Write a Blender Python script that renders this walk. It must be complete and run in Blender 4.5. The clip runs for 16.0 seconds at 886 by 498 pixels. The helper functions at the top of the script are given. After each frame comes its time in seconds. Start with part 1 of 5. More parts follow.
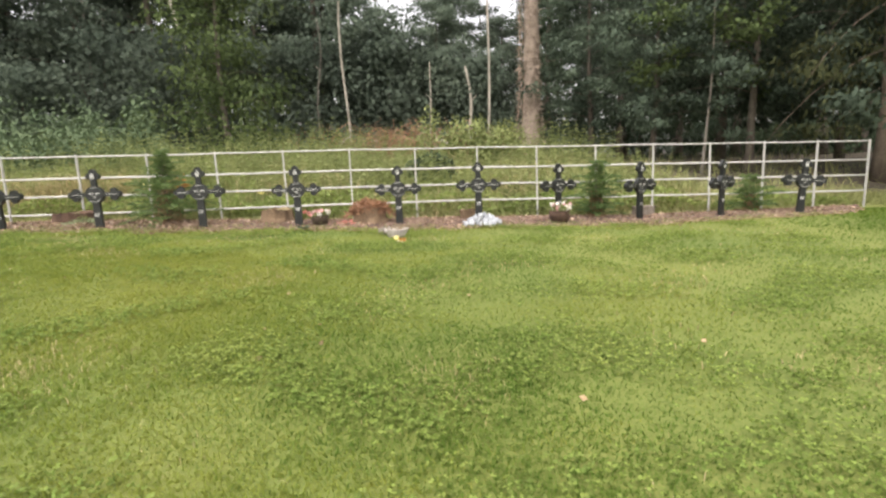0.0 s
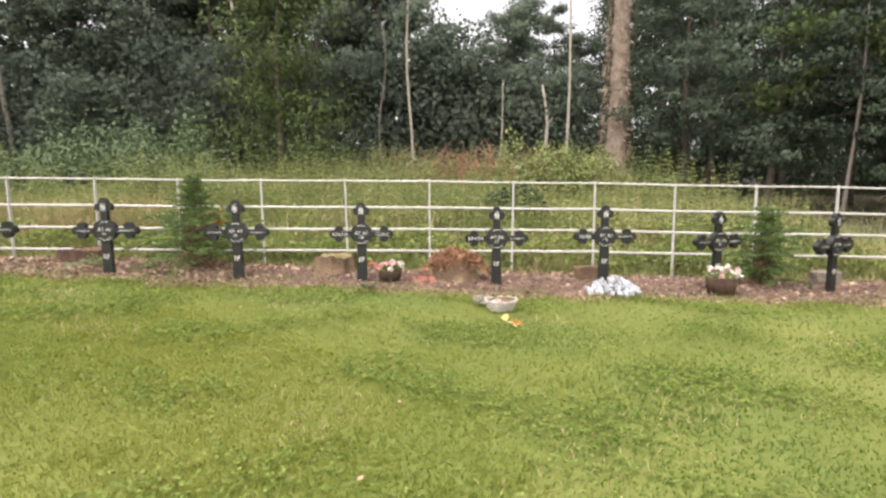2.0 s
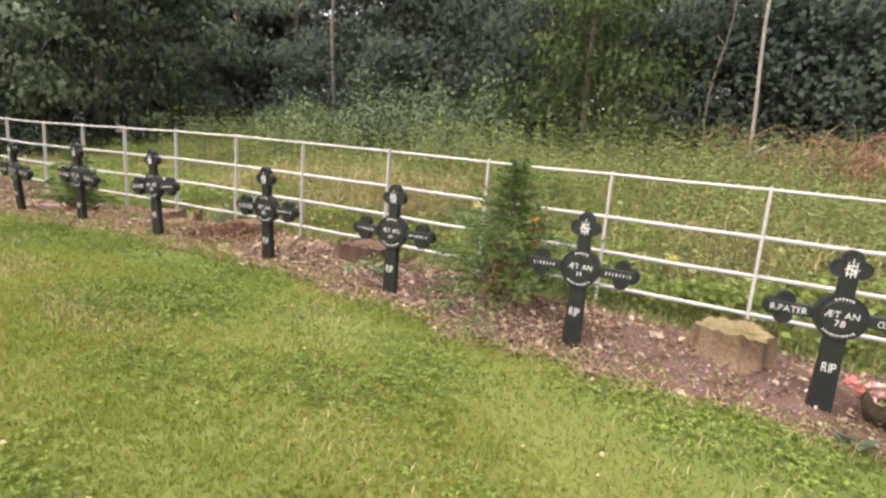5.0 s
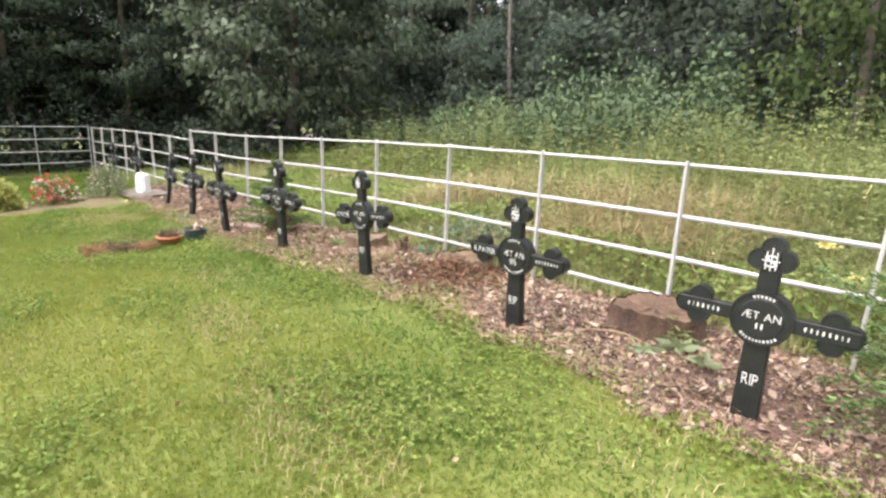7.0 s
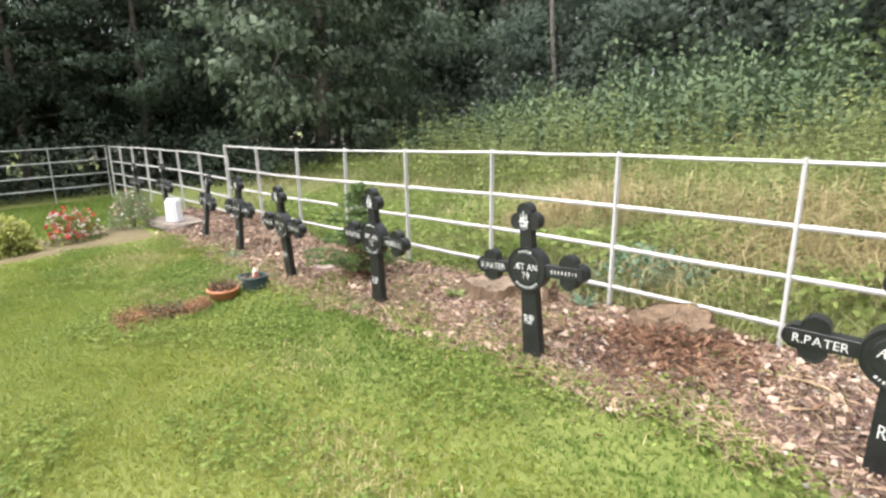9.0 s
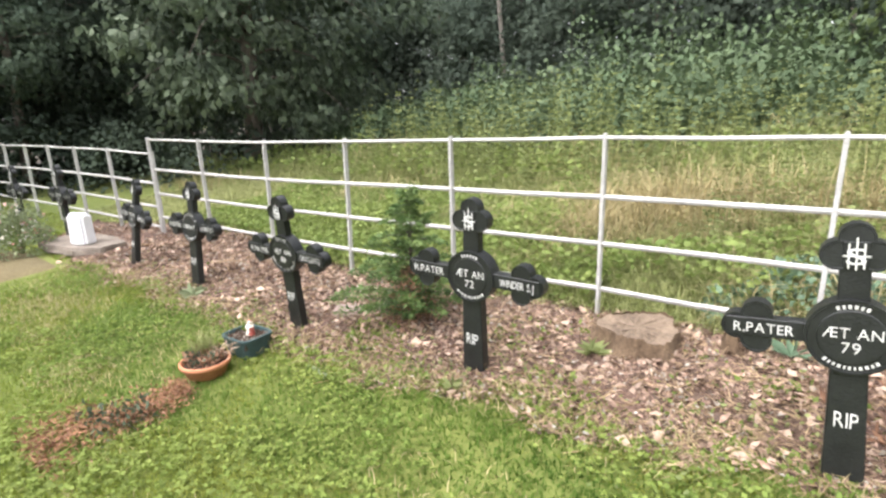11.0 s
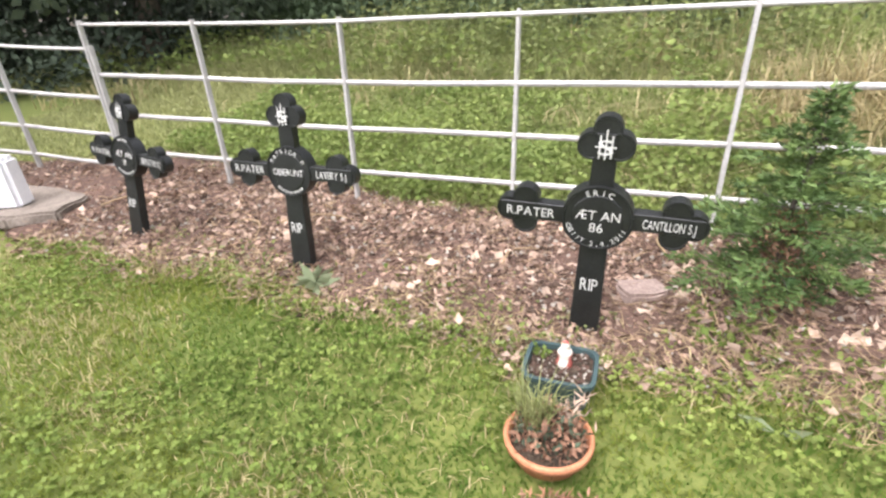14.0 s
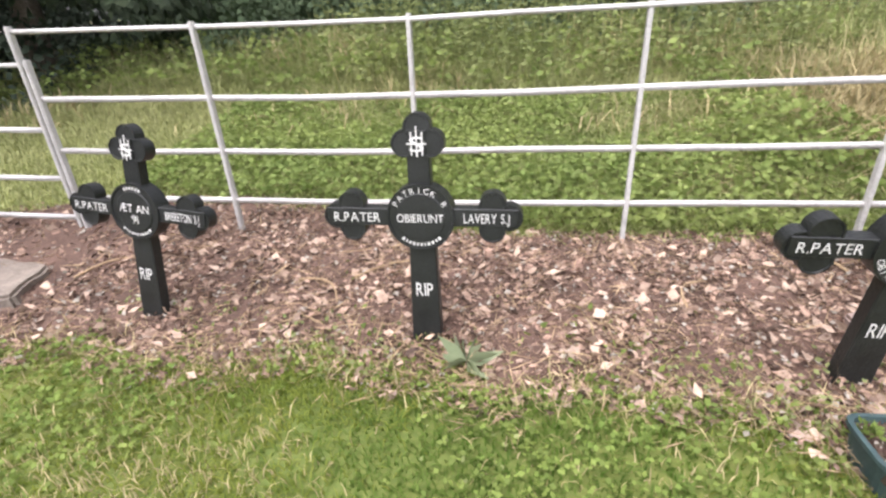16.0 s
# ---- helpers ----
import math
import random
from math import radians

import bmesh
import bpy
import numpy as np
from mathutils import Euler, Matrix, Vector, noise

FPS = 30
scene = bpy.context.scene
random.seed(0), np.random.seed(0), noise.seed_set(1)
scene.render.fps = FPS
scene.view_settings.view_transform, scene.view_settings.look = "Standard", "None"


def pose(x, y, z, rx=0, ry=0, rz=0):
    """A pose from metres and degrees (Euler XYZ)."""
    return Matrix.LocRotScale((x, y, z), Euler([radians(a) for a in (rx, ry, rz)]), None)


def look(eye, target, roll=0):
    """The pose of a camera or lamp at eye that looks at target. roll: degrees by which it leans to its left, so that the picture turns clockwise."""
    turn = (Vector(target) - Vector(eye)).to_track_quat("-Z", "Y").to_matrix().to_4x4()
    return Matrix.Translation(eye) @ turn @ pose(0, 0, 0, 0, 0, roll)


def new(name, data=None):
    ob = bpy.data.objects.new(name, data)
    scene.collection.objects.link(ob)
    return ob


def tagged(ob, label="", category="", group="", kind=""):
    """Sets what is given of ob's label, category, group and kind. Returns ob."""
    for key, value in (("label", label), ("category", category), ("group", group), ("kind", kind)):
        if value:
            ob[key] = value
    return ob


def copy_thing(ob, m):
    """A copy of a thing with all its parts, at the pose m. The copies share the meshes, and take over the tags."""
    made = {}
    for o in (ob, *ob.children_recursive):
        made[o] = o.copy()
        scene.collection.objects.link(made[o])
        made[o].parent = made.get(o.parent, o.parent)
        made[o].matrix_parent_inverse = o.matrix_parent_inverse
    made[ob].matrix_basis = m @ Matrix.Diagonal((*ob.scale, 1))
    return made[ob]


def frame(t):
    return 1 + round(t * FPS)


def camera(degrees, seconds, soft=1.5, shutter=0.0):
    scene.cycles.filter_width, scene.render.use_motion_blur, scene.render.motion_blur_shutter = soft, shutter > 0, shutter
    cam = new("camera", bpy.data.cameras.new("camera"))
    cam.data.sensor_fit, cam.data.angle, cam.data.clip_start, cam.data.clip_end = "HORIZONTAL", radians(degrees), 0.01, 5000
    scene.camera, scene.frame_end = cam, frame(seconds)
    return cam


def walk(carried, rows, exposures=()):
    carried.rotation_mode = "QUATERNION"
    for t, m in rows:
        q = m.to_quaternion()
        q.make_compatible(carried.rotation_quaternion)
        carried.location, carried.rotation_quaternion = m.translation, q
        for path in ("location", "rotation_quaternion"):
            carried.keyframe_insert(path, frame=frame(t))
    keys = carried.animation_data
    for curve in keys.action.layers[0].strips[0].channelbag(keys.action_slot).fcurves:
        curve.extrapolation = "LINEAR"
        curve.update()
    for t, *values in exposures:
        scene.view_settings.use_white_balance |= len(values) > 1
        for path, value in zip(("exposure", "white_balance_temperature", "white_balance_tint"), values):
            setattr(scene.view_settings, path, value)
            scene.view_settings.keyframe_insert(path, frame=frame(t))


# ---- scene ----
cam = camera(82.1, 16.0, soft=2.5)
PATH = [
    (0, (0.111, -0.135, 1.513), (0.241, 1.835, 1.195), -2.3),
    (0.5, (-0.075, 0.446, 1.512), (-0.007, 2.42, 1.197), -2.3),
    (1, (-0.231, 1.03, 1.569), (-0.146, 3.007, 1.281), -1.2),
    (1.5, (-0.347, 1.674, 1.683), (-0.303, 3.657, 1.427), -0.2),
    (2, (-0.581, 2.278, 1.79), (-0.624, 4.264, 1.556), -0.2),
    (2.5, (-0.804, 2.795, 1.867), (-0.961, 4.775, 1.633), 0.5),
    (3, (-1.088, 3.275, 1.922), (-1.429, 5.23, 1.675), 2.1),
    (3.5, (-1.412, 3.752, 1.934), (-1.907, 5.667, 1.639), 3.3),
    (4, (-1.712, 4.194, 1.907), (-2.37, 6.055, 1.588), 5.1),
    (4.2, (-1.836, 4.362, 1.922), (-2.567, 6.194, 1.593), 5.6),
    (6.5, (-3.79, 5.552, 2.103), (-5.059, 7.031, 1.656), 1.1),
    (7, (-4.28, 5.68, 2.119), (-5.681, 7.036, 1.674), 2.3),
    (7.5, (-4.806, 5.762, 2.129), (-6.286, 7.041, 1.713), 2.7),
    (8, (-5.351, 5.811, 2.167), (-6.858, 7.062, 1.761), 2.3),
    (8.5, (-5.838, 5.885, 2.213), (-7.337, 7.138, 1.788), 0.8),
    (8.7, (-6.003, 5.904, 2.203), (-7.476, 7.183, 1.762), -0.1),
    (10.8, (-8.054, 6.123, 2.147), (-9.276, 7.627, 1.651), -0.9),
    (11, (-8.249, 6.165, 2.133), (-9.429, 7.7, 1.634), -1.6),
    (11.5, (-8.761, 6.205, 2.115), (-9.897, 7.738, 1.517), -3.2),
    (12, (-9.283, 6.178, 2.12), (-10.32, 7.755, 1.456), -6.4),
    (12.5, (-9.764, 6.236, 2.07), (-10.659, 7.885, 1.378), -6.0),
    (13, (-10.185, 6.292, 2.067), (-10.987, 7.953, 1.292), -4.4),
    (13.5, (-10.605, 6.247, 2.045), (-11.35, 7.901, 1.202), -2.7),
    (14, (-11.012, 6.276, 2.052), (-11.739, 7.914, 1.164), -2.4),
    (14.5, (-11.419, 6.356, 2.062), (-12.114, 8.003, 1.166), -1.6),
    (15, (-11.813, 6.376, 2.021), (-12.391, 8.058, 1.107), -2.0),
    (15.5, (-12.069, 6.428, 2.018), (-12.546, 8.136, 1.093), -3.2),
    (16, (-12.358, 6.55, 2.01), (-12.728, 8.309, 1.134), -2.9),
]
walk(cam, [(t, look(eye, target, roll)) for t, eye, target, roll in PATH],
     [(0.0, 1.3, 6850, 14), (2.0, 1.32, 6900, 17), (4.0, 1.22, 7050, 18), (6.5, 1.6, 6600, 17), (8.5, 1.67, 6350, 14), (12.5, 1.63, 6350, 16), (16.0, 1.42, 6250, 20)])

# ---- world, sun and exposure ----
scene.view_settings.exposure = 0.0
world = bpy.data.worlds.new("overcast_sky")
scene.world = world
world.use_nodes = True
wn, wl = world.node_tree.nodes, world.node_tree.links
sky = wn.new("ShaderNodeTexSky")
sky.sky_type, sky.sun_disc = "NISHITA", False
sky.sun_elevation, sky.sun_rotation = radians(66), radians(204)
sky.dust_density, sky.air_density = 4.0, 1.2
grey = wn.new("ShaderNodeHueSaturation")
grey.inputs["Saturation"].default_value = 0.2
wl.new(sky.outputs[0], grey.inputs["Color"])
wl.new(grey.outputs[0], wn["Background"].inputs["Color"])
wn["Background"].inputs["Strength"].default_value = 0.15
sun = new("sun", bpy.data.lights.new("sun", "SUN"))
sun.data.energy, sun.data.angle, sun.data.color = 1.5, radians(95), (1.0, 0.97, 0.92)
sun.matrix_world = look((0, 0, 0), (0.17, 0.37, -0.91))

rng = np.random.default_rng(7)


# ---- materials ----
def material(name, dark, light, scale=8.0, rough=0.8, bump=0.3, fine=60.0, metal=0.0, island=0.0, sheen=0.0, detail=4.0, third=None, spec=0.4, rand=0.0):
    """Two colours mixed by noise at two scales, with relief; island: brightness that varies from leaf to leaf."""
    m = bpy.data.materials.new(name)
    m.use_nodes = True
    n, l = m.node_tree.nodes, m.node_tree.links
    bsdf = n["Principled BSDF"]
    co = n.new("ShaderNodeTexCoord")
    big, small = n.new("ShaderNodeTexNoise"), n.new("ShaderNodeTexNoise")
    for node, s in ((big, scale), (small, fine)):
        node.inputs["Scale"].default_value, node.inputs["Detail"].default_value = s, detail
        l.new(co.outputs["Object"], node.inputs["Vector"])
    ramp = n.new("ShaderNodeValToRGB")
    ramp.color_ramp.elements[0].position, ramp.color_ramp.elements[1].position = 0.33, 0.67
    ramp.color_ramp.elements[0].color, ramp.color_ramp.elements[1].color = (*dark, 1), (*light, 1)
    if third:
        e = ramp.color_ramp.elements.new(0.5)
        e.color = (*third, 1)
    mixer = n.new("ShaderNodeMath")
    mixer.operation = "MULTIPLY_ADD"
    mixer.inputs[1].default_value = 0.5
    half = n.new("ShaderNodeMath")
    half.operation, half.inputs[1].default_value = "MULTIPLY", 0.5
    l.new(small.outputs["Fac"], half.inputs[0])
    l.new(big.outputs["Fac"], mixer.inputs[0])
    l.new(half.outputs[0], mixer.inputs[2])
    l.new(mixer.outputs[0], ramp.inputs["Fac"])
    out = ramp.outputs["Color"]
    for amount, node, socket in ((island, "ShaderNodeNewGeometry", "Random Per Island"), (rand, "ShaderNodeObjectInfo", "Random")):
        if amount:
            src = n.new(node)
            ran = n.new("ShaderNodeMapRange")
            ran.inputs["To Min"].default_value, ran.inputs["To Max"].default_value = 1 - amount, 1 + amount
            hsv = n.new("ShaderNodeHueSaturation")
            l.new(src.outputs[socket], ran.inputs["Value"])
            l.new(ran.outputs[0], hsv.inputs["Value"])
            l.new(out, hsv.inputs["Color"])
            out = hsv.outputs[0]
    l.new(out, bsdf.inputs["Base Color"])
    bsdf.inputs["Roughness"].default_value, bsdf.inputs["Metallic"].default_value = rough, metal
    bsdf.inputs["Specular IOR Level"].default_value = spec
    if bump:
        b = n.new("ShaderNodeBump")
        b.inputs["Strength"].default_value, b.inputs["Distance"].default_value = bump, 0.02
        l.new(mixer.outputs[0], b.inputs["Height"])
        l.new(b.outputs[0], bsdf.inputs["Normal"])
    return m


def leafy(name, dark, light, scale=1.2, island=0.35, glow=0.35, rough=0.55, rand=0.0, spec=0.25):
    """A leaf that lets part of the light through."""
    m = material(name, dark, light, scale, rough, 0.0, 9.0, island=island, rand=rand, spec=spec)
    n, l = m.node_tree.nodes, m.node_tree.links
    bsdf, final = n["Principled BSDF"], n["Material Output"]
    through_leaf, mix = n.new("ShaderNodeBsdfTranslucent"), n.new("ShaderNodeMixShader")
    l.new(bsdf.inputs["Base Color"].links[0].from_socket, through_leaf.inputs["Color"])
    mix.inputs[0].default_value = glow
    l.new(bsdf.outputs[0], mix.inputs[1])
    l.new(through_leaf.outputs[0], mix.inputs[2])
    l.new(mix.outputs[0], final.inputs["Surface"])
    return m


M = {
    "lawn": material("lawn_soil", (0.08, 0.115, 0.022), (0.16, 0.172, 0.042), 0.55, 0.95, 0.6, 45),
    "blade": leafy("grass_blade", (0.12, 0.18, 0.026), (0.25, 0.27, 0.054), 0.5, 0.14, 0.5, spec=0.12),
    "lime": leafy("lime_leaf", (0.27, 0.3, 0.08), (0.52, 0.53, 0.19), 1.5, 0.3, 0.4, spec=0.15),
    "clover": leafy("clover_leaf", (0.12, 0.19, 0.04), (0.25, 0.3, 0.08), 0.8, 0.3, 0.4, spec=0.15),
    "mulch": material("mulch", (0.046, 0.027, 0.019), (0.155, 0.095, 0.07), 5.0, 0.95, 0.8, 70),
    "chip": material("wood_chip", (0.08, 0.046, 0.032), (0.345, 0.238, 0.175), 3.0, 0.9, 0.2, 60, island=0.65),
    "litter": material("leaf_litter", (0.03, 0.024, 0.017), (0.095, 0.075, 0.05), 2.5, 0.95, 0.9, 30),
    # darker blade for thick green growth and for shade painted on the lawn
    "shaded_lush": leafy("shaded_lush_grass_blade", (0.062, 0.125, 0.018), (0.135, 0.2, 0.038), 0.6, 0.18, 0.5, spec=0.12),
    "straw": material("dry_needle", (0.2, 0.135, 0.075), (0.43, 0.32, 0.19), 3.0, 0.9, 0.0, 60, island=0.4),
    "meadow_soil": material("meadow_soil", (0.04, 0.055, 0.015), (0.13, 0.14, 0.04), 1.2, 0.95, 0.5, 25),
    "meadow": leafy("meadow_grass", (0.18, 0.215, 0.07), (0.4, 0.41, 0.185), 0.5, 0.4, 0.35),
    "hay": leafy("dry_grass", (0.28, 0.24, 0.11), (0.48, 0.4, 0.22), 1.5, 0.3, 0.25),
    "nettle": leafy("nettle_leaf", (0.125, 0.16, 0.06), (0.28, 0.312, 0.125), 0.7, 0.35, 0.35, 0.7, spec=0.12),
    "weed": leafy("meadow_weed_leaf", (0.15, 0.22, 0.06), (0.31, 0.365, 0.12), 0.8, 0.3, 0.45, spec=0.12),
    "teal_weed": leafy("blue_green_leaf", (0.09, 0.15, 0.09), (0.2, 0.29, 0.185), 2.0, 0.3, 0.3, 0.7),
    "dock": leafy("dock_leaf", (0.15, 0.19, 0.1), (0.3, 0.34, 0.2), 3.0, 0.2, 0.3, 0.7),
    "bramble": leafy("bramble_leaf", (0.058, 0.094, 0.05), (0.14, 0.185, 0.098), 0.9, 0.25, 0.25, 0.7, spec=0.12),
    # leaf colour paled and greyed to carry the haze that lies over the wood
    "wood_leaf": leafy("woodland_leaf", (0.078, 0.106, 0.084), (0.178, 0.218, 0.158), 0.3, 0.25, 0.45, 0.8, rand=0.35, spec=0.06),
    "young_leaf": leafy("young_tree_leaf", (0.057, 0.09, 0.035), (0.13, 0.166, 0.064), 0.5, 0.3, 0.35, 0.75, spec=0.1),
    "pale_leaf": leafy("drooping_leaf", (0.044, 0.068, 0.042), (0.148, 0.185, 0.115), 0.35, 0.4, 0.3, 0.6, spec=0.25),
    "spruce": leafy("spruce_needle", (0.036, 0.056, 0.036), (0.085, 0.116, 0.066), 0.6, 0.25, 0.1, 0.85, spec=0.06),
    "olive_needle": leafy("olive_spruce_needle", (0.05, 0.058, 0.028), (0.1, 0.11, 0.05), 0.6, 0.25, 0.1, 0.85, spec=0.06),
    # woodland leaf in a darker colour, with the deep overhanging shade painted in
    "shade_darkened_leaf": leafy("shade_darkened_leaf", (0.046, 0.068, 0.051), (0.115, 0.148, 0.1), 0.4, 0.25, 0.25, 0.8, rand=0.25, spec=0.06),
    "conifer": leafy("conifer_spray", (0.045, 0.095, 0.03), (0.16, 0.225, 0.07), 5.0, 0.35, 0.15),
    "bark": material("bark", (0.05, 0.042, 0.034), (0.16, 0.135, 0.105), 4.0, 0.95, 0.9, 30),
    "brown_bark": material("brown_bark", (0.08, 0.062, 0.046), (0.2, 0.16, 0.12), 3.0, 0.95, 0.9, 26),
    "ivy_stem": material("dead_ivy_stem", (0.15, 0.115, 0.085), (0.36, 0.29, 0.23), 3.0, 0.95, 0.2, 40, island=0.4),
    "old_bark": material("flaking_bark", (0.155, 0.118, 0.093), (0.42, 0.335, 0.27), 3.0, 0.95, 1.0, 22),
    "grey_bark": material("grey_bark", (0.1, 0.09, 0.075), (0.24, 0.22, 0.185), 3.0, 0.95, 0.6, 40),
    "dead_leaf": material("dead_leaf", (0.25, 0.165, 0.115), (0.53, 0.41, 0.315), 5.0, 0.85, 0.1, 60, island=0.35),
    # greyer, darker version of the fence paint, for the far side run
    "grey_fence": material("greyer_fence_paint", (0.3, 0.31, 0.3), (0.46, 0.47, 0.46), 6.0, 0.6, 0.25, 70),
    "dead_wood": material("dead_wood", (0.22, 0.2, 0.165), (0.46, 0.42, 0.35), 3.0, 0.9, 0.5, 40),
    "heather": material("dead_heather", (0.14, 0.068, 0.036), (0.38, 0.2, 0.11), 3.0, 0.95, 0.2, 40, island=0.4),
    "plaster": material("painted_plaster", (0.55, 0.5, 0.41), (0.74, 0.69, 0.6), 20.0, 0.7, 0.1, 60),
    "bracken": material("dead_bracken", (0.15, 0.08, 0.048), (0.38, 0.22, 0.14), 3.0, 0.95, 0.2, 40, island=0.4),
    "fence": material("fence_paint", (0.37, 0.36, 0.34), (0.58, 0.575, 0.55), 6.0, 0.5, 0.25, 70),
    "iron": material("black_iron", (0.006, 0.007, 0.007), (0.02, 0.022, 0.021), 9.0, 0.42, 0.25, 120, spec=0.5),
    "letter": material("white_lettering", (0.5, 0.5, 0.47), (0.72, 0.72, 0.69), 30.0, 0.7, 0.0, 150),
    "stump": material("stump_bark", (0.03, 0.018, 0.012), (0.1, 0.06, 0.04), 5.0, 0.95, 1.0, 35),
    "stump_top": material("stump_heartwood", (0.055, 0.032, 0.021), (0.15, 0.095, 0.06), 7.0, 0.9, 0.6, 50),
    "moss": material("mossy_cut", (0.1, 0.09, 0.035), (0.26, 0.2, 0.115), 7.0, 0.95, 0.6, 45),
    "terracotta": material("terracotta", (0.36, 0.14, 0.065), (0.56, 0.25, 0.13), 7.0, 0.75, 0.15, 80),
    "soil": material("potting_soil", (0.03, 0.022, 0.015), (0.1, 0.075, 0.05), 20.0, 1.0, 1.0, 90),
    "plastic": material("green_plastic", (0.028, 0.052, 0.053), (0.058, 0.095, 0.094), 6.0, 0.5, 0.05, 60),
    "jug": material("white_plastic", (0.7, 0.7, 0.72), (0.82, 0.82, 0.84), 6.0, 0.35, 0.03, 60),
    "concrete": material("weathered_concrete", (0.11, 0.09, 0.07), (0.27, 0.23, 0.19), 6.0, 0.95, 0.6, 60),
    "stone": material("pale_stone", (0.24, 0.26, 0.28), (0.5, 0.52, 0.55), 8.0, 0.8, 0.4, 60, rand=0.2),
    "pink_stone": material("pinkish_stone", (0.2, 0.145, 0.12), (0.4, 0.31, 0.265), 9.0, 0.9, 0.6, 60),
    "wicker": material("white_wicker", (0.34, 0.3, 0.27), (0.62, 0.58, 0.54), 12.0, 0.8, 0.4, 90),
    "red": leafy("red_petal", (0.5, 0.05, 0.04), (0.75, 0.16, 0.12), 8.0, 0.3, 0.2),
    "faded_red": leafy("faded_red_petal", (0.5, 0.12, 0.1), (0.75, 0.34, 0.3), 8.0, 0.3, 0.2),
    "white": leafy("white_petal", (0.66, 0.62, 0.56), (0.85, 0.82, 0.76), 8.0, 0.15, 0.2),
    "pink": leafy("pink_petal", (0.55, 0.25, 0.26), (0.8, 0.52, 0.5), 8.0, 0.3, 0.2),
    "yellow": leafy("yellow_petal", (0.66, 0.57, 0.16), (0.82, 0.75, 0.36), 8.0, 0.2, 0.2),
    "orange": leafy("browned_needles", (0.35, 0.13, 0.035), (0.55, 0.26, 0.08), 8.0, 0.35, 0.15),
    "wax": material("cream_wax", (0.7, 0.6, 0.36), (0.85, 0.77, 0.5), 10.0, 0.6, 0.1, 60),
}


# ---- building helpers ----
def mesh_of(name, verts, tris):
    """A mesh from arrays of places and of triangles."""
    verts, tris = np.asarray(verts, np.float32), np.asarray(tris, np.int32)
    me = bpy.data.meshes.new(name)
    me.vertices.add(len(verts))
    me.vertices.foreach_set("co", verts.ravel())
    me.loops.add(tris.size)
    me.loops.foreach_set("vertex_index", tris.ravel())
    me.polygons.add(len(tris))
    me.polygons.foreach_set("loop_start", np.arange(0, tris.size, tris.shape[1], dtype=np.int32))
    me.update(calc_edges=True)
    return me


def smooth(me, flag=True):
    me.polygons.foreach_set("use_smooth", [flag] * len(me.polygons))
    return me


def part(name, data, mat, parent=None, label="", rounded=False):
    """Links a bmesh or mesh as one mesh object, under a thing or a part."""
    if isinstance(data, bmesh.types.BMesh):
        me = bpy.data.meshes.new(name)
        data.to_mesh(me)
        data.free()
        data = me
    if rounded:
        smooth(data)
    if mat and not data.materials:
        data.materials.append(M[mat])
    ob = new(name, data)
    ob.parent = parent
    return tagged(ob, label)


def thing(name, m, label, category, group="", kind=""):
    ob = new(name)
    ob.empty_display_size = 0.1
    ob.matrix_world = m
    return tagged(ob, label, category, group, kind)


def unit(v):
    return v / np.maximum(np.linalg.norm(v, axis=-1, keepdims=True), 1e-9)


def leaf_arrays(base, way, length, width, fold=0.25):
    """Folded, pointed leaves: four corners and two triangles each."""
    n = len(base)
    side = unit(np.cross(way, rng.normal(size=(n, 3))))
    up = np.cross(side, way)
    length, width = np.broadcast_to(length, n)[:, None], np.broadcast_to(width, n)[:, None]
    mid = base + way * length * 0.45
    v = np.stack([base, mid + side * width / 2 + up * width * fold, base + way * length, mid - side * width / 2 + up * width * fold], 1).reshape(-1, 3)
    k = np.arange(n)[:, None] * 4
    return v, np.concatenate([k + [0, 1, 2], k + [0, 2, 3]])


def blade_arrays(base, height, width, lean, curl=0.5, plain=False):
    """Tapering blades that bend over: five corners, three triangles each; plain ones straight, one triangle."""
    n = len(base)
    a = rng.uniform(0, 2 * np.pi, n)
    out = np.stack([np.cos(a), np.sin(a), 0 * a], 1)
    side = np.stack([-np.sin(a), np.cos(a), 0 * a], 1)
    h, w = np.broadcast_to(height, n)[:, None], np.broadcast_to(width, n)[:, None]
    le = rng.uniform(0.1, 1, n)[:, None] * lean
    up = np.array([0, 0, 1.0])
    mid = base + up * h * 0.6 + out * h * le * 0.35
    tip = base + up * h * (1 - 0.35 * le) + out * h * le * (0.7 + curl)
    if plain:
        return np.stack([base - side * w / 2, base + side * w / 2, tip], 1).reshape(-1, 3), np.arange(n * 3).reshape(-1, 3)
    v = np.stack([base - side * w / 2, base + side * w / 2, mid + side * w * 0.4, mid - side * w * 0.4, tip], 1).reshape(-1, 3)
    k = np.arange(n)[:, None] * 5
    return v, np.concatenate([k + [0, 1, 2], k + [0, 2, 3], k + [3, 2, 4]])


def massed(name, arrays, outward, own=0.45):
    """Leaves turned to face out of their clump, with normals that round the clump off."""
    v, t = arrays
    n = len(v) // 4
    q = v.reshape(n, 4, 3)
    face = unit(np.cross(q[:, 1] - q[:, 0], q[:, 2] - q[:, 0]) + np.cross(q[:, 2] - q[:, 0], q[:, 3] - q[:, 0]))
    sign = np.where((face * outward).sum(1) < 0, -1.0, 1.0)
    flip = np.tile(sign < 0, 2)
    t = np.where(flip[:, None], t[:, ::-1], t)
    me = smooth(mesh_of(name, v, t))
    me.normals_split_custom_set_from_vertices(np.repeat(unit(outward + own * face * sign[:, None]), 4, 0).tolist())
    return me


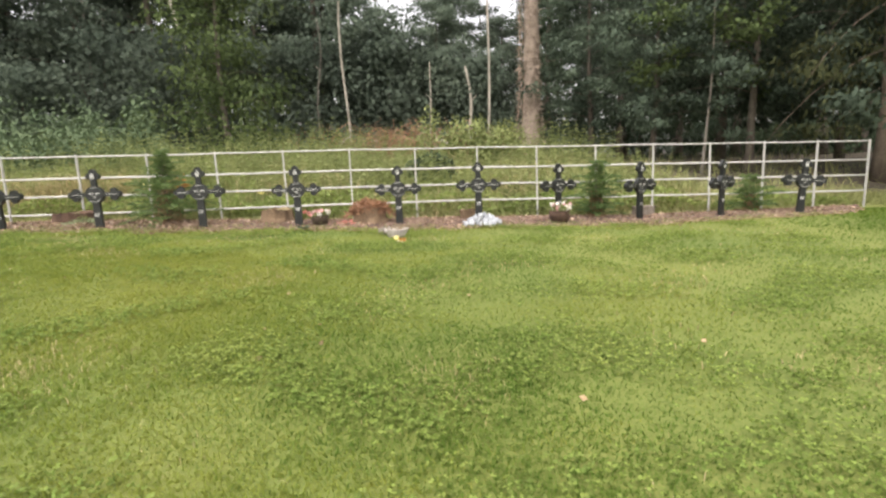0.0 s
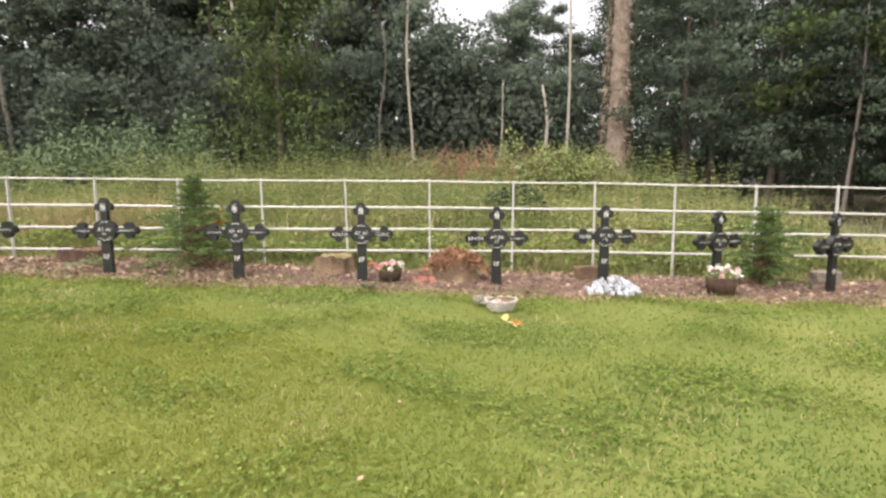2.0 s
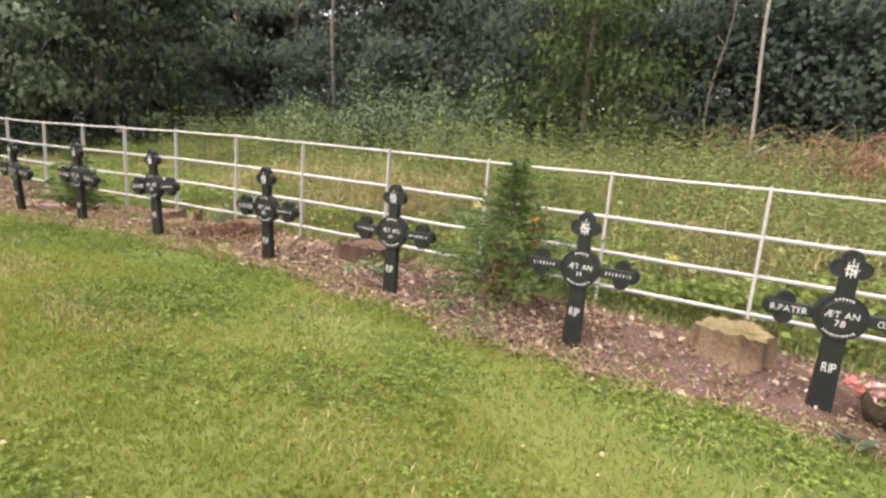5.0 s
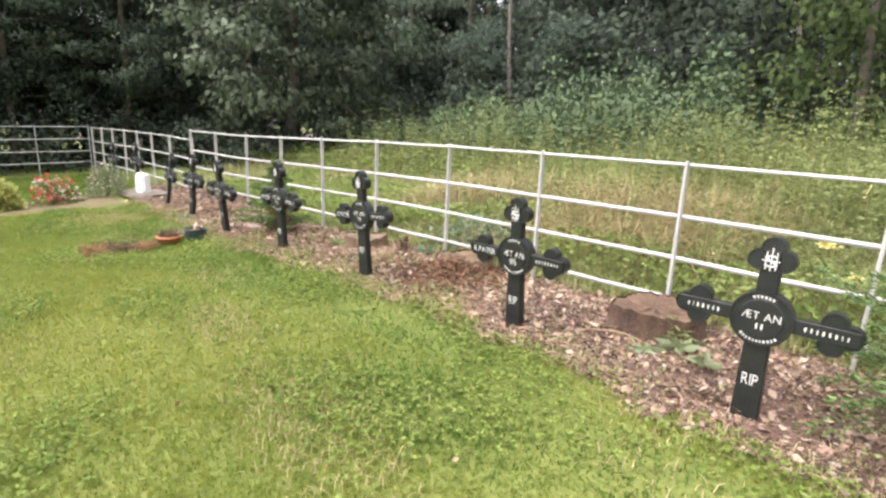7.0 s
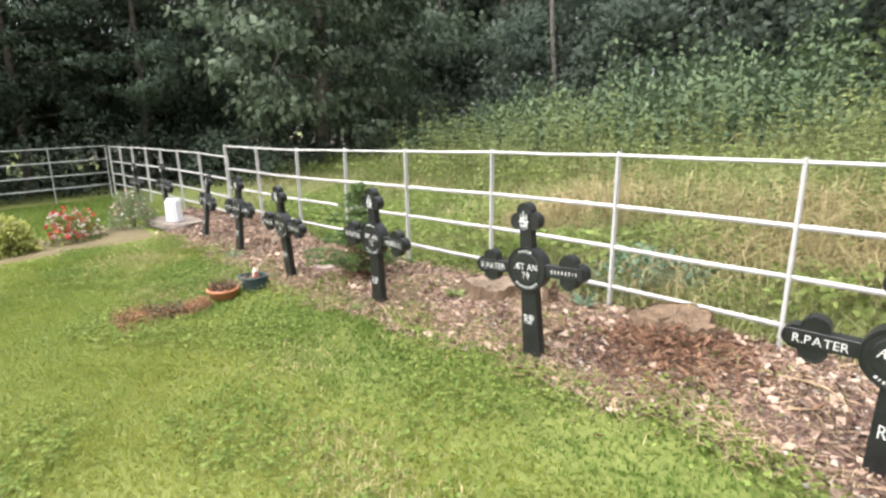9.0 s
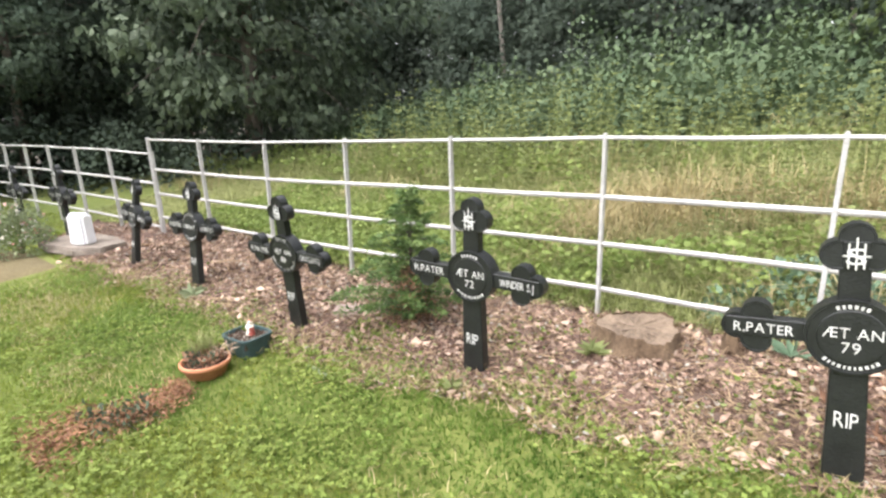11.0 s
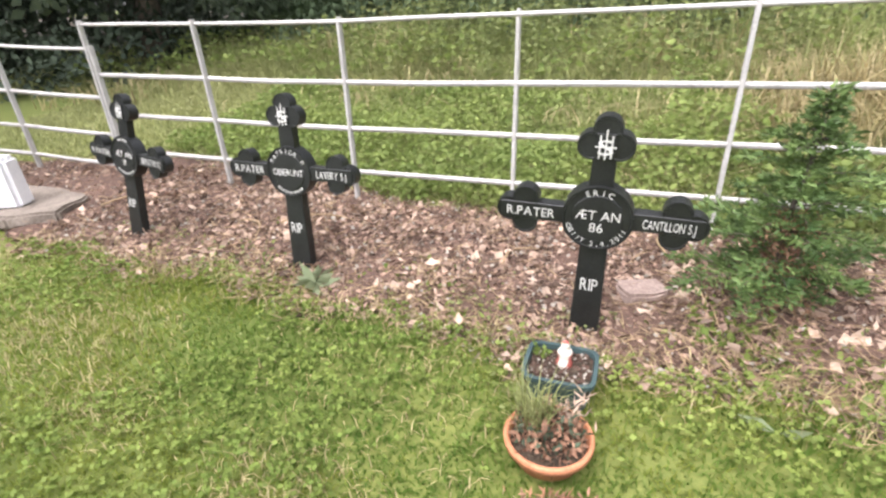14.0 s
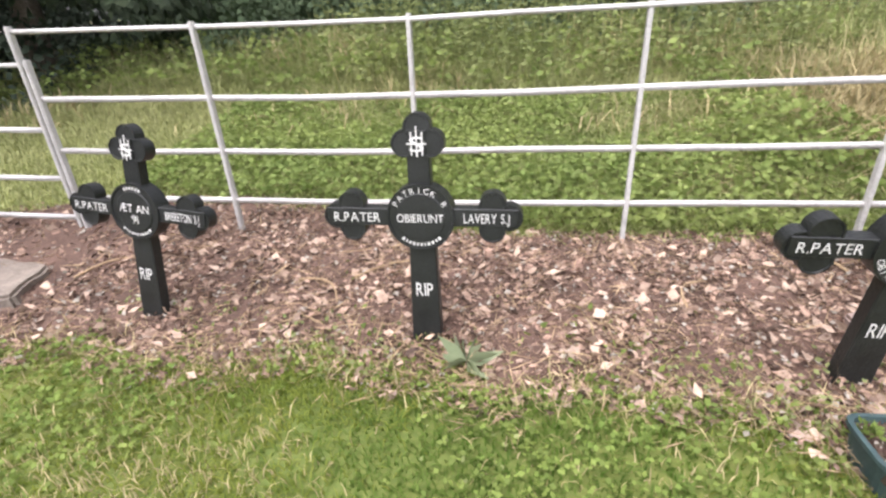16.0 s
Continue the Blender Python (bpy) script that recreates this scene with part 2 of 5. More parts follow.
def joined(*pieces):
    vs, ts, at = [], [], 0
    for v, t in pieces:
        vs.append(v), ts.append(t + at)
        at += len(v)
    return np.concatenate(vs), np.concatenate(ts)


def tube_arrays(path, radii, sides=8, rough=0.0):
    """A closed tube along a line, with its own radius at each point."""
    path = np.asarray(path, float)
    radii = np.broadcast_to(radii, len(path))
    d = unit(np.gradient(path, axis=0))
    ref = np.array([1.0, 0, 0]) if abs(d[0][0]) < 0.8 else np.array([0, 1.0, 0])
    u = unit(np.cross(d, ref))
    w = np.cross(d, u)
    a = np.linspace(0, 2 * np.pi, sides, endpoint=False)
    r = radii[:, None] * (1 + rough * rng.normal(size=(len(path), sides)))
    v = path[:, None] + r[..., None] * (np.cos(a)[None, :, None] * u[:, None] + np.sin(a)[None, :, None] * w[:, None])
    v = np.concatenate([v.reshape(-1, 3), path[:1], path[-1:]])
    i, j = np.meshgrid(np.arange(len(path) - 1), np.arange(sides), indexing="ij")
    p, q = i * sides + j, i * sides + (j + 1) % sides
    t = np.concatenate([np.stack([p, q, q + sides], -1).reshape(-1, 3), np.stack([p, q + sides, p + sides], -1).reshape(-1, 3)])
    k, n = np.arange(sides), len(path) * sides
    caps = np.concatenate([np.stack([0 * k + n, (k + 1) % sides, k], 1), np.stack([0 * k + n + 1, n - sides + k, n - sides + (k + 1) % sides], 1)])
    return v, np.concatenate([t, caps])


def prism(bm, outline, y0, y1, bevel=0.004, recess=0.0, rim=0.008):
    """A plate from a convex outline in x and z, its face at y0 and its back at y1; recess sinks the face inside a rim."""
    face = bm.faces.new([bm.verts.new((x, y0, z)) for x, z in outline])
    face.normal_update()
    if face.normal.y > 0:
        face.normal_flip()
    back = bmesh.ops.extrude_face_region(bm, geom=[face])
    moved = [g for g in back["geom"] if isinstance(g, bmesh.types.BMVert)]
    for v in moved:
        v.co.y = y1
    front = face if face.is_valid else None
    if front is None:
        front = [f for f in bm.faces if all(abs(v.co.y - y0) < 1e-6 for v in f.verts)][-1]
    bm.normal_update()
    if recess:
        bmesh.ops.inset_region(bm, faces=[front], thickness=rim, depth=0)
        inner = bmesh.ops.inset_region(bm, faces=[front], thickness=0.002, depth=0)
        for v in front.verts:
            v.co.y += recess
    elif bevel:
        bmesh.ops.inset_region(bm, faces=[front], thickness=bevel, depth=0)
        for v in front.verts:
            v.co.y -= bevel * 0.7
    bmesh.ops.recalc_face_normals(bm, faces=bm.faces)


def circle(x, z, r, n=24):
    return [(x + r * math.cos(2 * math.pi * k / n), z + r * math.sin(2 * math.pi * k / n)) for k in range(n)]


def box_bm(sx, sy, sz, z0=0.0, bevel=0.005):
    """A block standing on z0, with broken edges."""
    bm = bmesh.new()
    bmesh.ops.create_cube(bm, size=1, matrix=Matrix.Translation((0, 0, z0 + sz / 2)) @ Matrix.Diagonal((sx, sy, sz, 1)))
    if bevel:
        bmesh.ops.bevel(bm, geom=bm.edges[:], offset=bevel, segments=2, affect="EDGES")
    return bm


def lathe(profile, n=28):
    """A round body from (radius, height) pairs."""
    prof = np.array(profile, float)
    a = np.linspace(0, 2 * np.pi, n, endpoint=False)
    v = np.stack([prof[:, :1] * np.cos(a), prof[:, :1] * np.sin(a), np.broadcast_to(prof[:, 1:], (len(prof), n))], -1).reshape(-1, 3)
    i, j = np.meshgrid(np.arange(len(prof) - 1), np.arange(n), indexing="ij")
    p, q = i * n + j, i * n + (j + 1) % n
    return v, np.concatenate([np.stack([p, q, q + n], -1).reshape(-1, 3), np.stack([p, q + n, p + n], -1).reshape(-1, 3)])


# ---- the lie of the land ----
ROW_X = [-60, -22.7, -16, -12.8, -11.3, -9.7, -8, -6.3, -4.8, -3.2, -1.7, 0, 1.3, 2.8, 4.35, 8, 12, 60]
ROW_Z = [0.5, 0.5, 0.66, 0.66, 0.68, 0.74, 0.78, 0.78, 0.73, 0.65, 0.59, 0.53, 0.49, 0.44, 0.38, 0.34, 0.3, 0.2]


def fence_y(x):
    return np.interp(x, [-22.7, -15.46, -14.3, -13.1, -11.9, -9.4, -7, -4.6, -1, 0.3, 1.5, 10], [8.81, 9.256, 9.33, 9.385, 9.415, 9.48, 9.56, 9.66, 9.75, 9.92, 9.96, 10.03])


def bed_back(x):
    """Where the mulch ends behind the fence."""
    return fence_y(x) + np.interp(x, [-17.5, -15.5, -14, -12.8], [0.15, 0.6, 0.5, 0.12])


def bed_edge(x):
    y = np.interp(x, [-17.6, -17, -15, -13, -11, -10, -8, -6, -4, -2.5, -1.5, 0, 1, 2, 4, 6, 8, 9, 9.6], [9.2, 8.4, 8.05, 8.1, 8.02, 8.1, 8.25, 8.3, 8.2, 8.3, 8.3, 8.15, 8.3, 8.3, 8.35, 8.6, 8.9, 9.2, 9.9])
    return y + 0.05 * np.sin(x * 5.1) + 0.035 * np.sin(x * 11.3 + 1)


def ground_z(x, y):
    x, y = np.asarray(x, float), np.asarray(y, float)
    row = np.interp(x, ROW_X, ROW_Z)
    lawn = np.interp(y, [-60, -10, 0, 2.5, 3.5, 5.5, 7.4, 8.5], [-0.5, -0.3, 0, 0.3, 0.5, 0.75, 0.88, 1.0])
    back = np.interp(y - fence_y(x), [0, 0.8, 3.5, 10, 20, 50], [0, 0.1, 0.4, 0.85, 1.2, 2.0])
    far = np.interp(x, [-24, -16], [0.35, 1.0])
    wave = 0.02 * np.sin(x * 1.7 + 0.6) * np.sin(y * 1.3)
    return row * lawn + back * far + wave * np.interp(y, [7.8, 8.2], [1, 0.2])


def on(x, y, dz=0.0, rz=0.0, size=1.0):
    """A pose on the ground."""
    return pose(x, y, float(ground_z(x, y)) + dz, 0, 0, rz) @ Matrix.Scale(size, 4)


def xyz(x, y, dz=0.0):
    return np.stack([x, y, ground_z(x, y) + dz], -1)


def sheet(name, xs, ys, mat, lift=0.0, keep=None):
    gx, gy = np.meshgrid(xs, ys)
    v = xyz(gx, gy, lift).reshape(-1, 3)
    i, j = np.meshgrid(np.arange(len(ys) - 1), np.arange(len(xs) - 1), indexing="ij")
    k = i * len(xs) + j
    t = np.stack([k, k + 1, k + len(xs) + 1, k + len(xs)], -1).reshape(-1, 4)
    if keep is not None:
        t = t[keep(v[t].mean(1))]
    return smooth(mesh_of(name, v, t))


def spaced(lo, a, b, hi, step, far):
    return np.unique(np.concatenate([np.linspace(lo, a, far), np.arange(a, b, step), np.linspace(b, hi, far)]).round(3))


XS, YS = spaced(-900, -26, 14, 900, 0.2, 10), spaced(-900, -6, 26, 900, 0.2, 10)
ground = part("ground", sheet("ground", XS, YS, "lawn"), "lawn")
tagged(ground, "mown green lawn rising gently to the graves and wood", "ground", kind="structure")

def under_trees(c):
    edge = np.interp(c[:, 0], [-30, -20, -14, 3.5, 6.0, 8.5, 30], [11.6, 13.4, 20.5, 20.5, 14.5, 11.6, 10.6])
    return c[:, 1] > edge + 0.5 * np.sin(c[:, 0] * 1.9) + 0.3 * np.sin(c[:, 0] * 4.3 + c[:, 1])


# Dark litter sheet; its colour also stands for the deep shade under the trees.
floor_xs, floor_ys = spaced(-120, -30, 30, 120, 0.4, 8), spaced(10, 10.1, 40, 200, 0.4, 8)
tagged(part("woodland_floor", sheet("woodland_floor", floor_xs, floor_ys, "litter", 0.02, under_trees), "litter"), "bare dark floor of the wood, dead leaves and tree shade in one colour", "ground", kind="structure")

# mulch bed under the crosses, laid over the ground
gx, gy = np.meshgrid(np.linspace(-17.6, 9.6, 280), np.linspace(0, 1, 16))
by = bed_edge(gx) + gy * np.maximum(bed_back(gx) - bed_edge(gx), 0.01)
mound = 0.012 + 0.05 * np.sin(np.pi * gy) ** 2 + 0.012 * np.sin(gx * 9) * np.sin(gy * 9)
bv = xyz(gx, by, 0)
bv[..., 2] += np.where((gy == 0) | (gy == 1), -0.02, mound)
bi, bj = np.meshgrid(np.arange(15), np.arange(279), indexing="ij")
bk = bi * 280 + bj
bed = part("mulch_bed", smooth(mesh_of("mulch_bed", bv.reshape(-1, 3), np.stack([bk, bk + 1, bk + 281, bk + 280], -1).reshape(-1, 4))), "mulch")
tagged(bed, "long bed of brown bark mulch along the fence", "flower bed", kind="structure")


def bed_z(x, y):
    f = np.clip((y - bed_edge(x)) / np.maximum(bed_back(x) - bed_edge(x), 0.01), 0, 1)
    return ground_z(x, y) + 0.012 + 0.05 * np.sin(np.pi * f) ** 2


def on_bed(x, y, dz=0.0, rz=0.0, size=1.0):
    return pose(x, y, float(bed_z(x, y)) + dz, 0, 0, rz) @ Matrix.Scale(size, 4)


# ---- white estate fence ----
def bar_path(points, h, d):
    """A flat bar, h high and d thick, along level-ish points."""
    p = np.asarray(points, float)
    way = unit(np.gradient(p, axis=0) * [1, 1, 0])
    nrm = np.stack([-way[:, 1], way[:, 0], 0 * way[:, 0]], 1) * d / 2
    up = np.array([0, 0, h / 2])
    v = np.stack([p - nrm - up, p + nrm - up, p + nrm + up, p - nrm + up], 1).reshape(-1, 3)
    i, j = np.meshgrid(np.arange(len(p) - 1), np.arange(4), indexing="ij")
    a, b = i * 4 + j, i * 4 + (j + 1) % 4
    q = np.stack([a, b, b + 4, a + 4], -1).reshape(-1, 4)
    n = len(v) - 4
    return v, np.concatenate([q, [[3, 2, 1, 0], [n, n + 1, n + 2, n + 3]]])


def fence(label, posts, tops, drops, post_up=0.03, sink=1.45, wide=0.024, paint="fence"):
    """Posts at places, a round top rail and three flat rails under it."""
    root = thing("estate_fence", Matrix(), label, "fence")
    for (x, y), z in zip(posts, tops):
        foot = float(ground_z(x, y)) - 0.1
        bm = box_bm(wide, 0.048, z + post_up - foot, 0, 0.006)
        p = part("post", bm, paint, root)
        k = min(max([i for i, q in enumerate(posts) if q == (x, y)][0], 1), len(posts) - 1)
        yaw = math.degrees(math.atan2(posts[k][1] - posts[k - 1][1], posts[k][0] - posts[k - 1][0]))
        p.matrix_world = pose(x, y, foot, rng.uniform(-0.7, 0.7), rng.uniform(-0.7, 0.7), yaw)
    for n, drop in enumerate(drops):
        line = []
        for i, ((x, y), z) in enumerate(zip(posts, tops)):
            line.append((x, y, z - drop))
            if i < len(posts) - 1:
                (x2, y2), z2 = posts[i + 1], tops[i + 1]
                line.append(((x + x2) / 2, (y + y2) / 2 + rng.uniform(-0.006, 0.006), (z + z2) / 2 - drop + rng.uniform(-0.008, 0.004)))
        line = np.array(line)
        if n == 0:
            part("top_rail", smooth(mesh_of("top_rail", *tube_arrays(line, 0.0135, 8))), paint, root)
        else:
            part("rail", mesh_of("rail", *bar_path(line, 0.034, 0.012)), paint, root)
    return root


main_x = [-15.46, -14.29, -13.09, -11.88, -10.66, -9.44, -8.21, -7.04, -5.79, -4.61, -3.38, -2.15, -0.94, 0.29, 1.52, 2.72, 3.93, 5.12, 6.33, 7.48, 8.63, 9.78]
main_top = [1.961, 1.942, 1.932, 1.947, 1.962, 1.98, 1.982, 1.971, 1.958, 1.936, 1.926, 1.916, 1.906, 1.882, 1.87, 1.835, 1.811, 1.796, 1.767, 1.745, 1.723, 1.701]
fence("white-painted iron bar fence with four rails behind the graves", [(x, float(fence_y(x))) for x in main_x], main_top, (0.0, 0.385, 0.705, 1.025))
low_x = [-15.42, -16.6, -17.7, -18.72, -19.75, -20.75, -21.75, -22.72]
low_top = np.interp(low_x, [-22.7, -19, -16.5, -15.4], [1.86, 1.855, 1.815, 1.775])
fence("lower run of white iron bar fence going on to the corner", [(x, float(fence_y(x))) for x in low_x], low_top.tolist(), (0.0, 0.39, 0.71, 0.985))
side_y = [8.72 - 1.25 * k for k in range(11)]
fence("white iron bar fence closing the far side of the lawn", [(-22.74, y) for y in side_y], np.interp(side_y, [-4, 5.3, 8.8], [1.5, 1.77, 1.89]).tolist(), (0.0, 0.35, 0.7, 1.02), wide=0.024, paint="grey_fence")


# ---- iron grave crosses ----
GLYPHS = {}


def glyph(ch):
    """The flat mesh of one character in the built-in font, as arrays, with its width."""
    if ch not in GLYPHS:
        cu = bpy.data.curves.new("glyph", "FONT")
        cu.body, cu.size, cu.resolution_u, cu.fill_mode = ch, 1.0, 3, "FRONT"
        ob = bpy.data.objects.new("glyph", cu)
        me = bpy.data.meshes.new_from_object(ob)
        me.calc_loop_triangles()
        v = np.array([p.co[:] for p in me.vertices]).reshape(-1, 3)
        t = np.array([p.vertices[:] for p in me.loop_triangles], int).reshape(-1, 3)
        w = (v[:, 0].max() - v[:, 0].min()) if len(v) else 0.3
        if len(v):
            v[:, 0] -= v[:, 0].min()
        bpy.data.objects.remove(ob)
        bpy.data.curves.remove(cu)
        GLYPHS[ch] = (v, t, w)
    return GLYPHS[ch]


def text_arrays(text, size, squeeze=1.0, gap=0.1):
    """A centred line of characters in x and z, facing -y."""
    vs, x = [], 0.0
    for ch in text:
        v, t, w = glyph(ch)
        if len(v):
            vs.append((v + [x, 0, 0], t))
        x += w + gap
    v, t = joined(*vs)
    v = v * [squeeze, 1, 1] - [(x - gap) * squeeze / 2, 0.36, 0]
    return np.stack([v[:, 0] * size, 0 * v[:, 0], v[:, 1] * size], 1), t


def arc_text(text, size, radius, middle, step, low=False):
    """Characters round a circle; middle in degrees from +x, step in degrees."""
    vs = []
    for k, ch in enumerate(text):
        v, t, w = glyph(ch)
        if not len(v):
            continue
        a = radians(middle + (k - (len(text) - 1) / 2) * (step if low else -step))
        p = (v - [w / 2, 0.36, 0])[:, :2] * size
        turn = a - math.pi / 2 + (math.pi if low else 0)
        c, s = math.cos(turn), math.sin(turn)
        vs.append((np.stack([c * p[:, 0] - s * p[:, 1] + radius * math.cos(a), 0 * p[:, 0], s * p[:, 0] + c * p[:, 1] + radius * math.sin(a)], 1), t))
    return joined(*vs)


def bars_arrays(widths, height, gap=0.008):
    """Plain bars for words that cannot be read."""
    x = -(sum(widths) + gap * (len(widths) - 1)) / 2
    out = []
    for w in widths:
        out.append((np.array([(x, 0, -height / 2), (x + w, 0, -height / 2), (x + w, 0, height / 2), (x, 0, height / 2)]), np.array([(0, 1, 2), (0, 2, 3)])))
        x += w + gap
    return joined(*out)


def arc_bars(radius, start, spans, height):
    out, a = [], start
    for span in spans:
        k = np.radians(np.linspace(a, a + span, 5))
        ring = [np.stack([r * np.cos(k), 0 * k, r * np.sin(k)], 1) for r in (radius - height / 2, radius + height / 2)]
        v = np.concatenate(ring)
        i = np.arange(4)
        out.append((v, np.concatenate([np.stack([i, i + 1, i + 6], 1), np.stack([i, i + 6, i + 5], 1)])))
        a += span + 4
    return joined(*out)


def put(arrays, x, y, z):
    v, t = arrays
    return v + [x, y, z], t


CZ = 0.60


def cross_meshes():
    out = {}
    bm = bmesh.new()
    prism(bm, [(-0.068, -0.15), (0.068, -0.15), (0.054, CZ - 0.08), (-0.054, CZ - 0.08)], -0.026, 0.026, 0.006)
    out["shaft"] = bm
    bm = bmesh.new()
    prism(bm, [(-0.046, CZ + 0.08), (0.046, CZ + 0.08), (0.043, CZ + 0.29), (-0.043, CZ + 0.29)], -0.024, 0.024, 0.005)
    out["neck"] = bm
    bm = bmesh.new()
    prism(bm, [(-0.385, CZ - 0.036), (0.385, CZ - 0.036), (0.385, CZ + 0.036), (-0.385, CZ + 0.036)], -0.0335, 0.02, 0.003)
    out["crossbar"] = bm
    bm = bmesh.new()
    prism(bm, circle(0, CZ, 0.137, 48), -0.046, 0.034, 0.0, 0.006, 0.008)
    prism(bm, circle(0, CZ, 0.1, 48), -0.0425, -0.03, 0.003)
    out["disc"] = bm
    for name, spots in (("top_trefoil", [(0, CZ + 0.352), (-0.05, CZ + 0.292), (0.05, CZ + 0.292)]), ("left_trefoil", [(-0.35, CZ), (-0.285, CZ + 0.05), (-0.285, CZ - 0.05)]), ("right_trefoil", [(0.35, CZ), (0.285, CZ + 0.05), (0.285, CZ - 0.05)])):
        bm = bmesh.new()
        for k, (x, z) in enumerate(spots):
            prism(bm, circle(x, z, 0.053, 24), -0.031 - 0.0012 * k, 0.028 + 0.001 * k, 0.0, 0.004, 0.006)
        if name == "top_trefoil":
            prism(bm, [(-0.034, CZ + 0.25), (0.034, CZ + 0.25), (0.034, CZ + 0.34), (-0.034, CZ + 0.34)], -0.036, 0.0, 0.002)
        out[name] = bm
    made = {}
    for k, bm in out.items():
        me = bpy.data.meshes.new(k)
        bm.to_mesh(me)
        bm.free()
        made[k] = me
    s = text_arrays("S", 0.082, 1.75)
    strokes = [put(bars_arrays((0.0055,), ln), x, y, z) for x, y, z, ln in ((-0.021, -0.0384, 0, 0.088), (0.021, -0.0384, 0, 0.088), (0, -0.0387, 0.008, 0.115))]
    v, t = joined(*strokes, put(bars_arrays((0.076,), 0.006), 0, -0.039, 0), put(s, 0, -0.0393, 0))
    made["monogram"] = mesh_of("monogram", v + [0, 0, CZ + 0.292], t)
    made["rest_letters"] = mesh_of("rest_letters", *put(text_arrays("RIP", 0.088, 0.64), 0, -0.0312, 0.29))
    return made


CROSS = cross_meshes()


def cross(x, y, left=None, age=None, right=None, top=None, foot=None, middle=None, lean=0.0, tip=0.0, yaw=0.0, label="", drop=0.0, size=1.0, rest=-0.01):
    root = thing("grave_cross", pose(x, y, float(bed_z(x, y)) - 0.012 - drop, tip, lean, yaw) @ Matrix.Scale(size, 4), label or "black cast-iron grave cross with white lettering", "grave cross", "crosses along the bed")
    holds = {"monogram": "top_trefoil", "rest_letters": "shaft"}
    made = {}
    for name, me in CROSS.items():
        mat = "letter" if name in ("monogram", "rest_letters") else "iron"
        made[name] = ob = part(name, me, mat, made[holds[name]] if name in holds else root, "white painted letters" if mat == "letter" else "")
        if name == "rest_letters":
            ob.location = (0, 0, rest)
    words = text_arrays(left, 0.056, 0.9) if left else bars_arrays((0.007, 0.003, 0.008, 0.009, 0.007, 0.006, 0.008), 0.022, 0.017)
    part("left_inscription", mesh_of("left_inscription", *put(words, -0.262, -0.0372, CZ)), "letter", made["crossbar"], "white painted letters")
    words = text_arrays(right, 0.056, min(0.9, 0.25 / (0.056 * 0.72 * max(len(right), 1)))) if right else bars_arrays((0.008, 0.007, 0.006, 0.009, 0.007, 0.008, 0.004, 0.006), 0.022, 0.016)
    part("right_inscription", mesh_of("right_inscription", *put(words, 0.262, -0.0372, CZ)), "letter", made["crossbar"], "white painted letters")
    if middle:
        words = put(text_arrays(middle, 0.05, 0.8), 0, 0, 0)
    else:
        part("age_heading", mesh_of("age_heading", *put(text_arrays("ÆT", 0.056, 0.9), -0.044, -0.0462, CZ + 0.018)), "letter", made["disc"], "white painted letters")
        words = put(text_arrays("AN", 0.056, 0.9), 0.05, 0, 0.018)
        years = text_arrays(age, 0.058, 0.95) if age else bars_arrays((0.009, 0.009), 0.028, 0.014)
        part("age_number", mesh_of("age_number", *put(years, 0, -0.0462, CZ - 0.036)), "letter", made["disc"], "white painted figures")
    part("age_inscription", mesh_of("age_inscription", *put(words, 0, -0.0462, CZ)), "letter", made["disc"], "white painted letters")
    words = arc_text(top, 0.034, 0.113, 90, 15) if top else arc_bars(0.113, 66, (5, 4, 5, 5, 4, 5), 0.014)
    part("upper_rim_inscription", mesh_of("upper_rim_inscription", *put(words, 0, -0.0425, CZ)), "letter", made["disc"], "white painted letters")
    words = arc_text(foot, 0.031, 0.113, 270, 10.5, True) if foot else arc_bars(0.113, 228, (5, 3, 4, 5, 3, 4, 3, 5, 5, 4, 5), 0.013)
    part("lower_rim_inscription", mesh_of("lower_rim_inscription", *put(words, 0, -0.0425, CZ)), "letter", made["disc"], "white painted letters")
    return root


cross(-18.4, 8.45, yaw=2)
cross(-16.42, 8.47, yaw=2)
cross(-14.227, 8.385, "R.PATER", "91", "BRERETON S.J", yaw=-5, lean=3.2, tip=-8, drop=0.04, size=0.97, label="black cast-iron grave cross leaning to one side")
cross(-12.825, 8.362, "R.PATER", None, "LAVERY S.J", "PATRICK R", None, "OBIERUNT", yaw=2, tip=-4, drop=0.03)
cross(-11.216, 8.28, "R.PATER", "86", "CANTILLON S.J", "ERIC", "OBIIT 2.4.2011", yaw=3, lean=1.3, tip=5, drop=0.023, label="black cast-iron grave cross behind a green planter")
cross(-9.72, 8.357, "R.PATER", "72", "WINDER S.J", yaw=2, size=1.035, tip=2.4, lean=0.8, drop=0.044, rest=-0.045, label="black cast-iron grave cross beside a small conifer")
cross(-8.07, 8.36, "R.PATER", "79", None, yaw=2, lean=-5, drop=0.018)
cross(-6.39, 8.47, "R.PATER", "85", None, yaw=2, tip=3, drop=0.075)
cross(-4.89, 8.48, None, None, None, yaw=3, drop=0.05)
cross(-3.28, 8.53, None, None, None, yaw=2, drop=-0.007, label="black cast-iron grave cross beside a young conifer")
cross(-1.75, 8.68, "R.PATER", "78", "CULLEN S.J", yaw=2, drop=-0.007, label="black cast-iron grave cross beside a mossy stump")
cross(-0.04, 8.74, "R.PATER", "77", None, yaw=2, label="black cast-iron grave cross behind a basket")
cross(1.38, 8.92, "PATER", "74", None, yaw=2, drop=-0.045, label="black cast-iron grave cross above a heap of pale stones")
cross(2.83, 8.9, None, None, None, yaw=20, size=0.96, drop=-0.055, label="weathered black grave cross behind a flower pot")
cross(4.4, 9.02, yaw=28, size=1.06, drop=0.018)
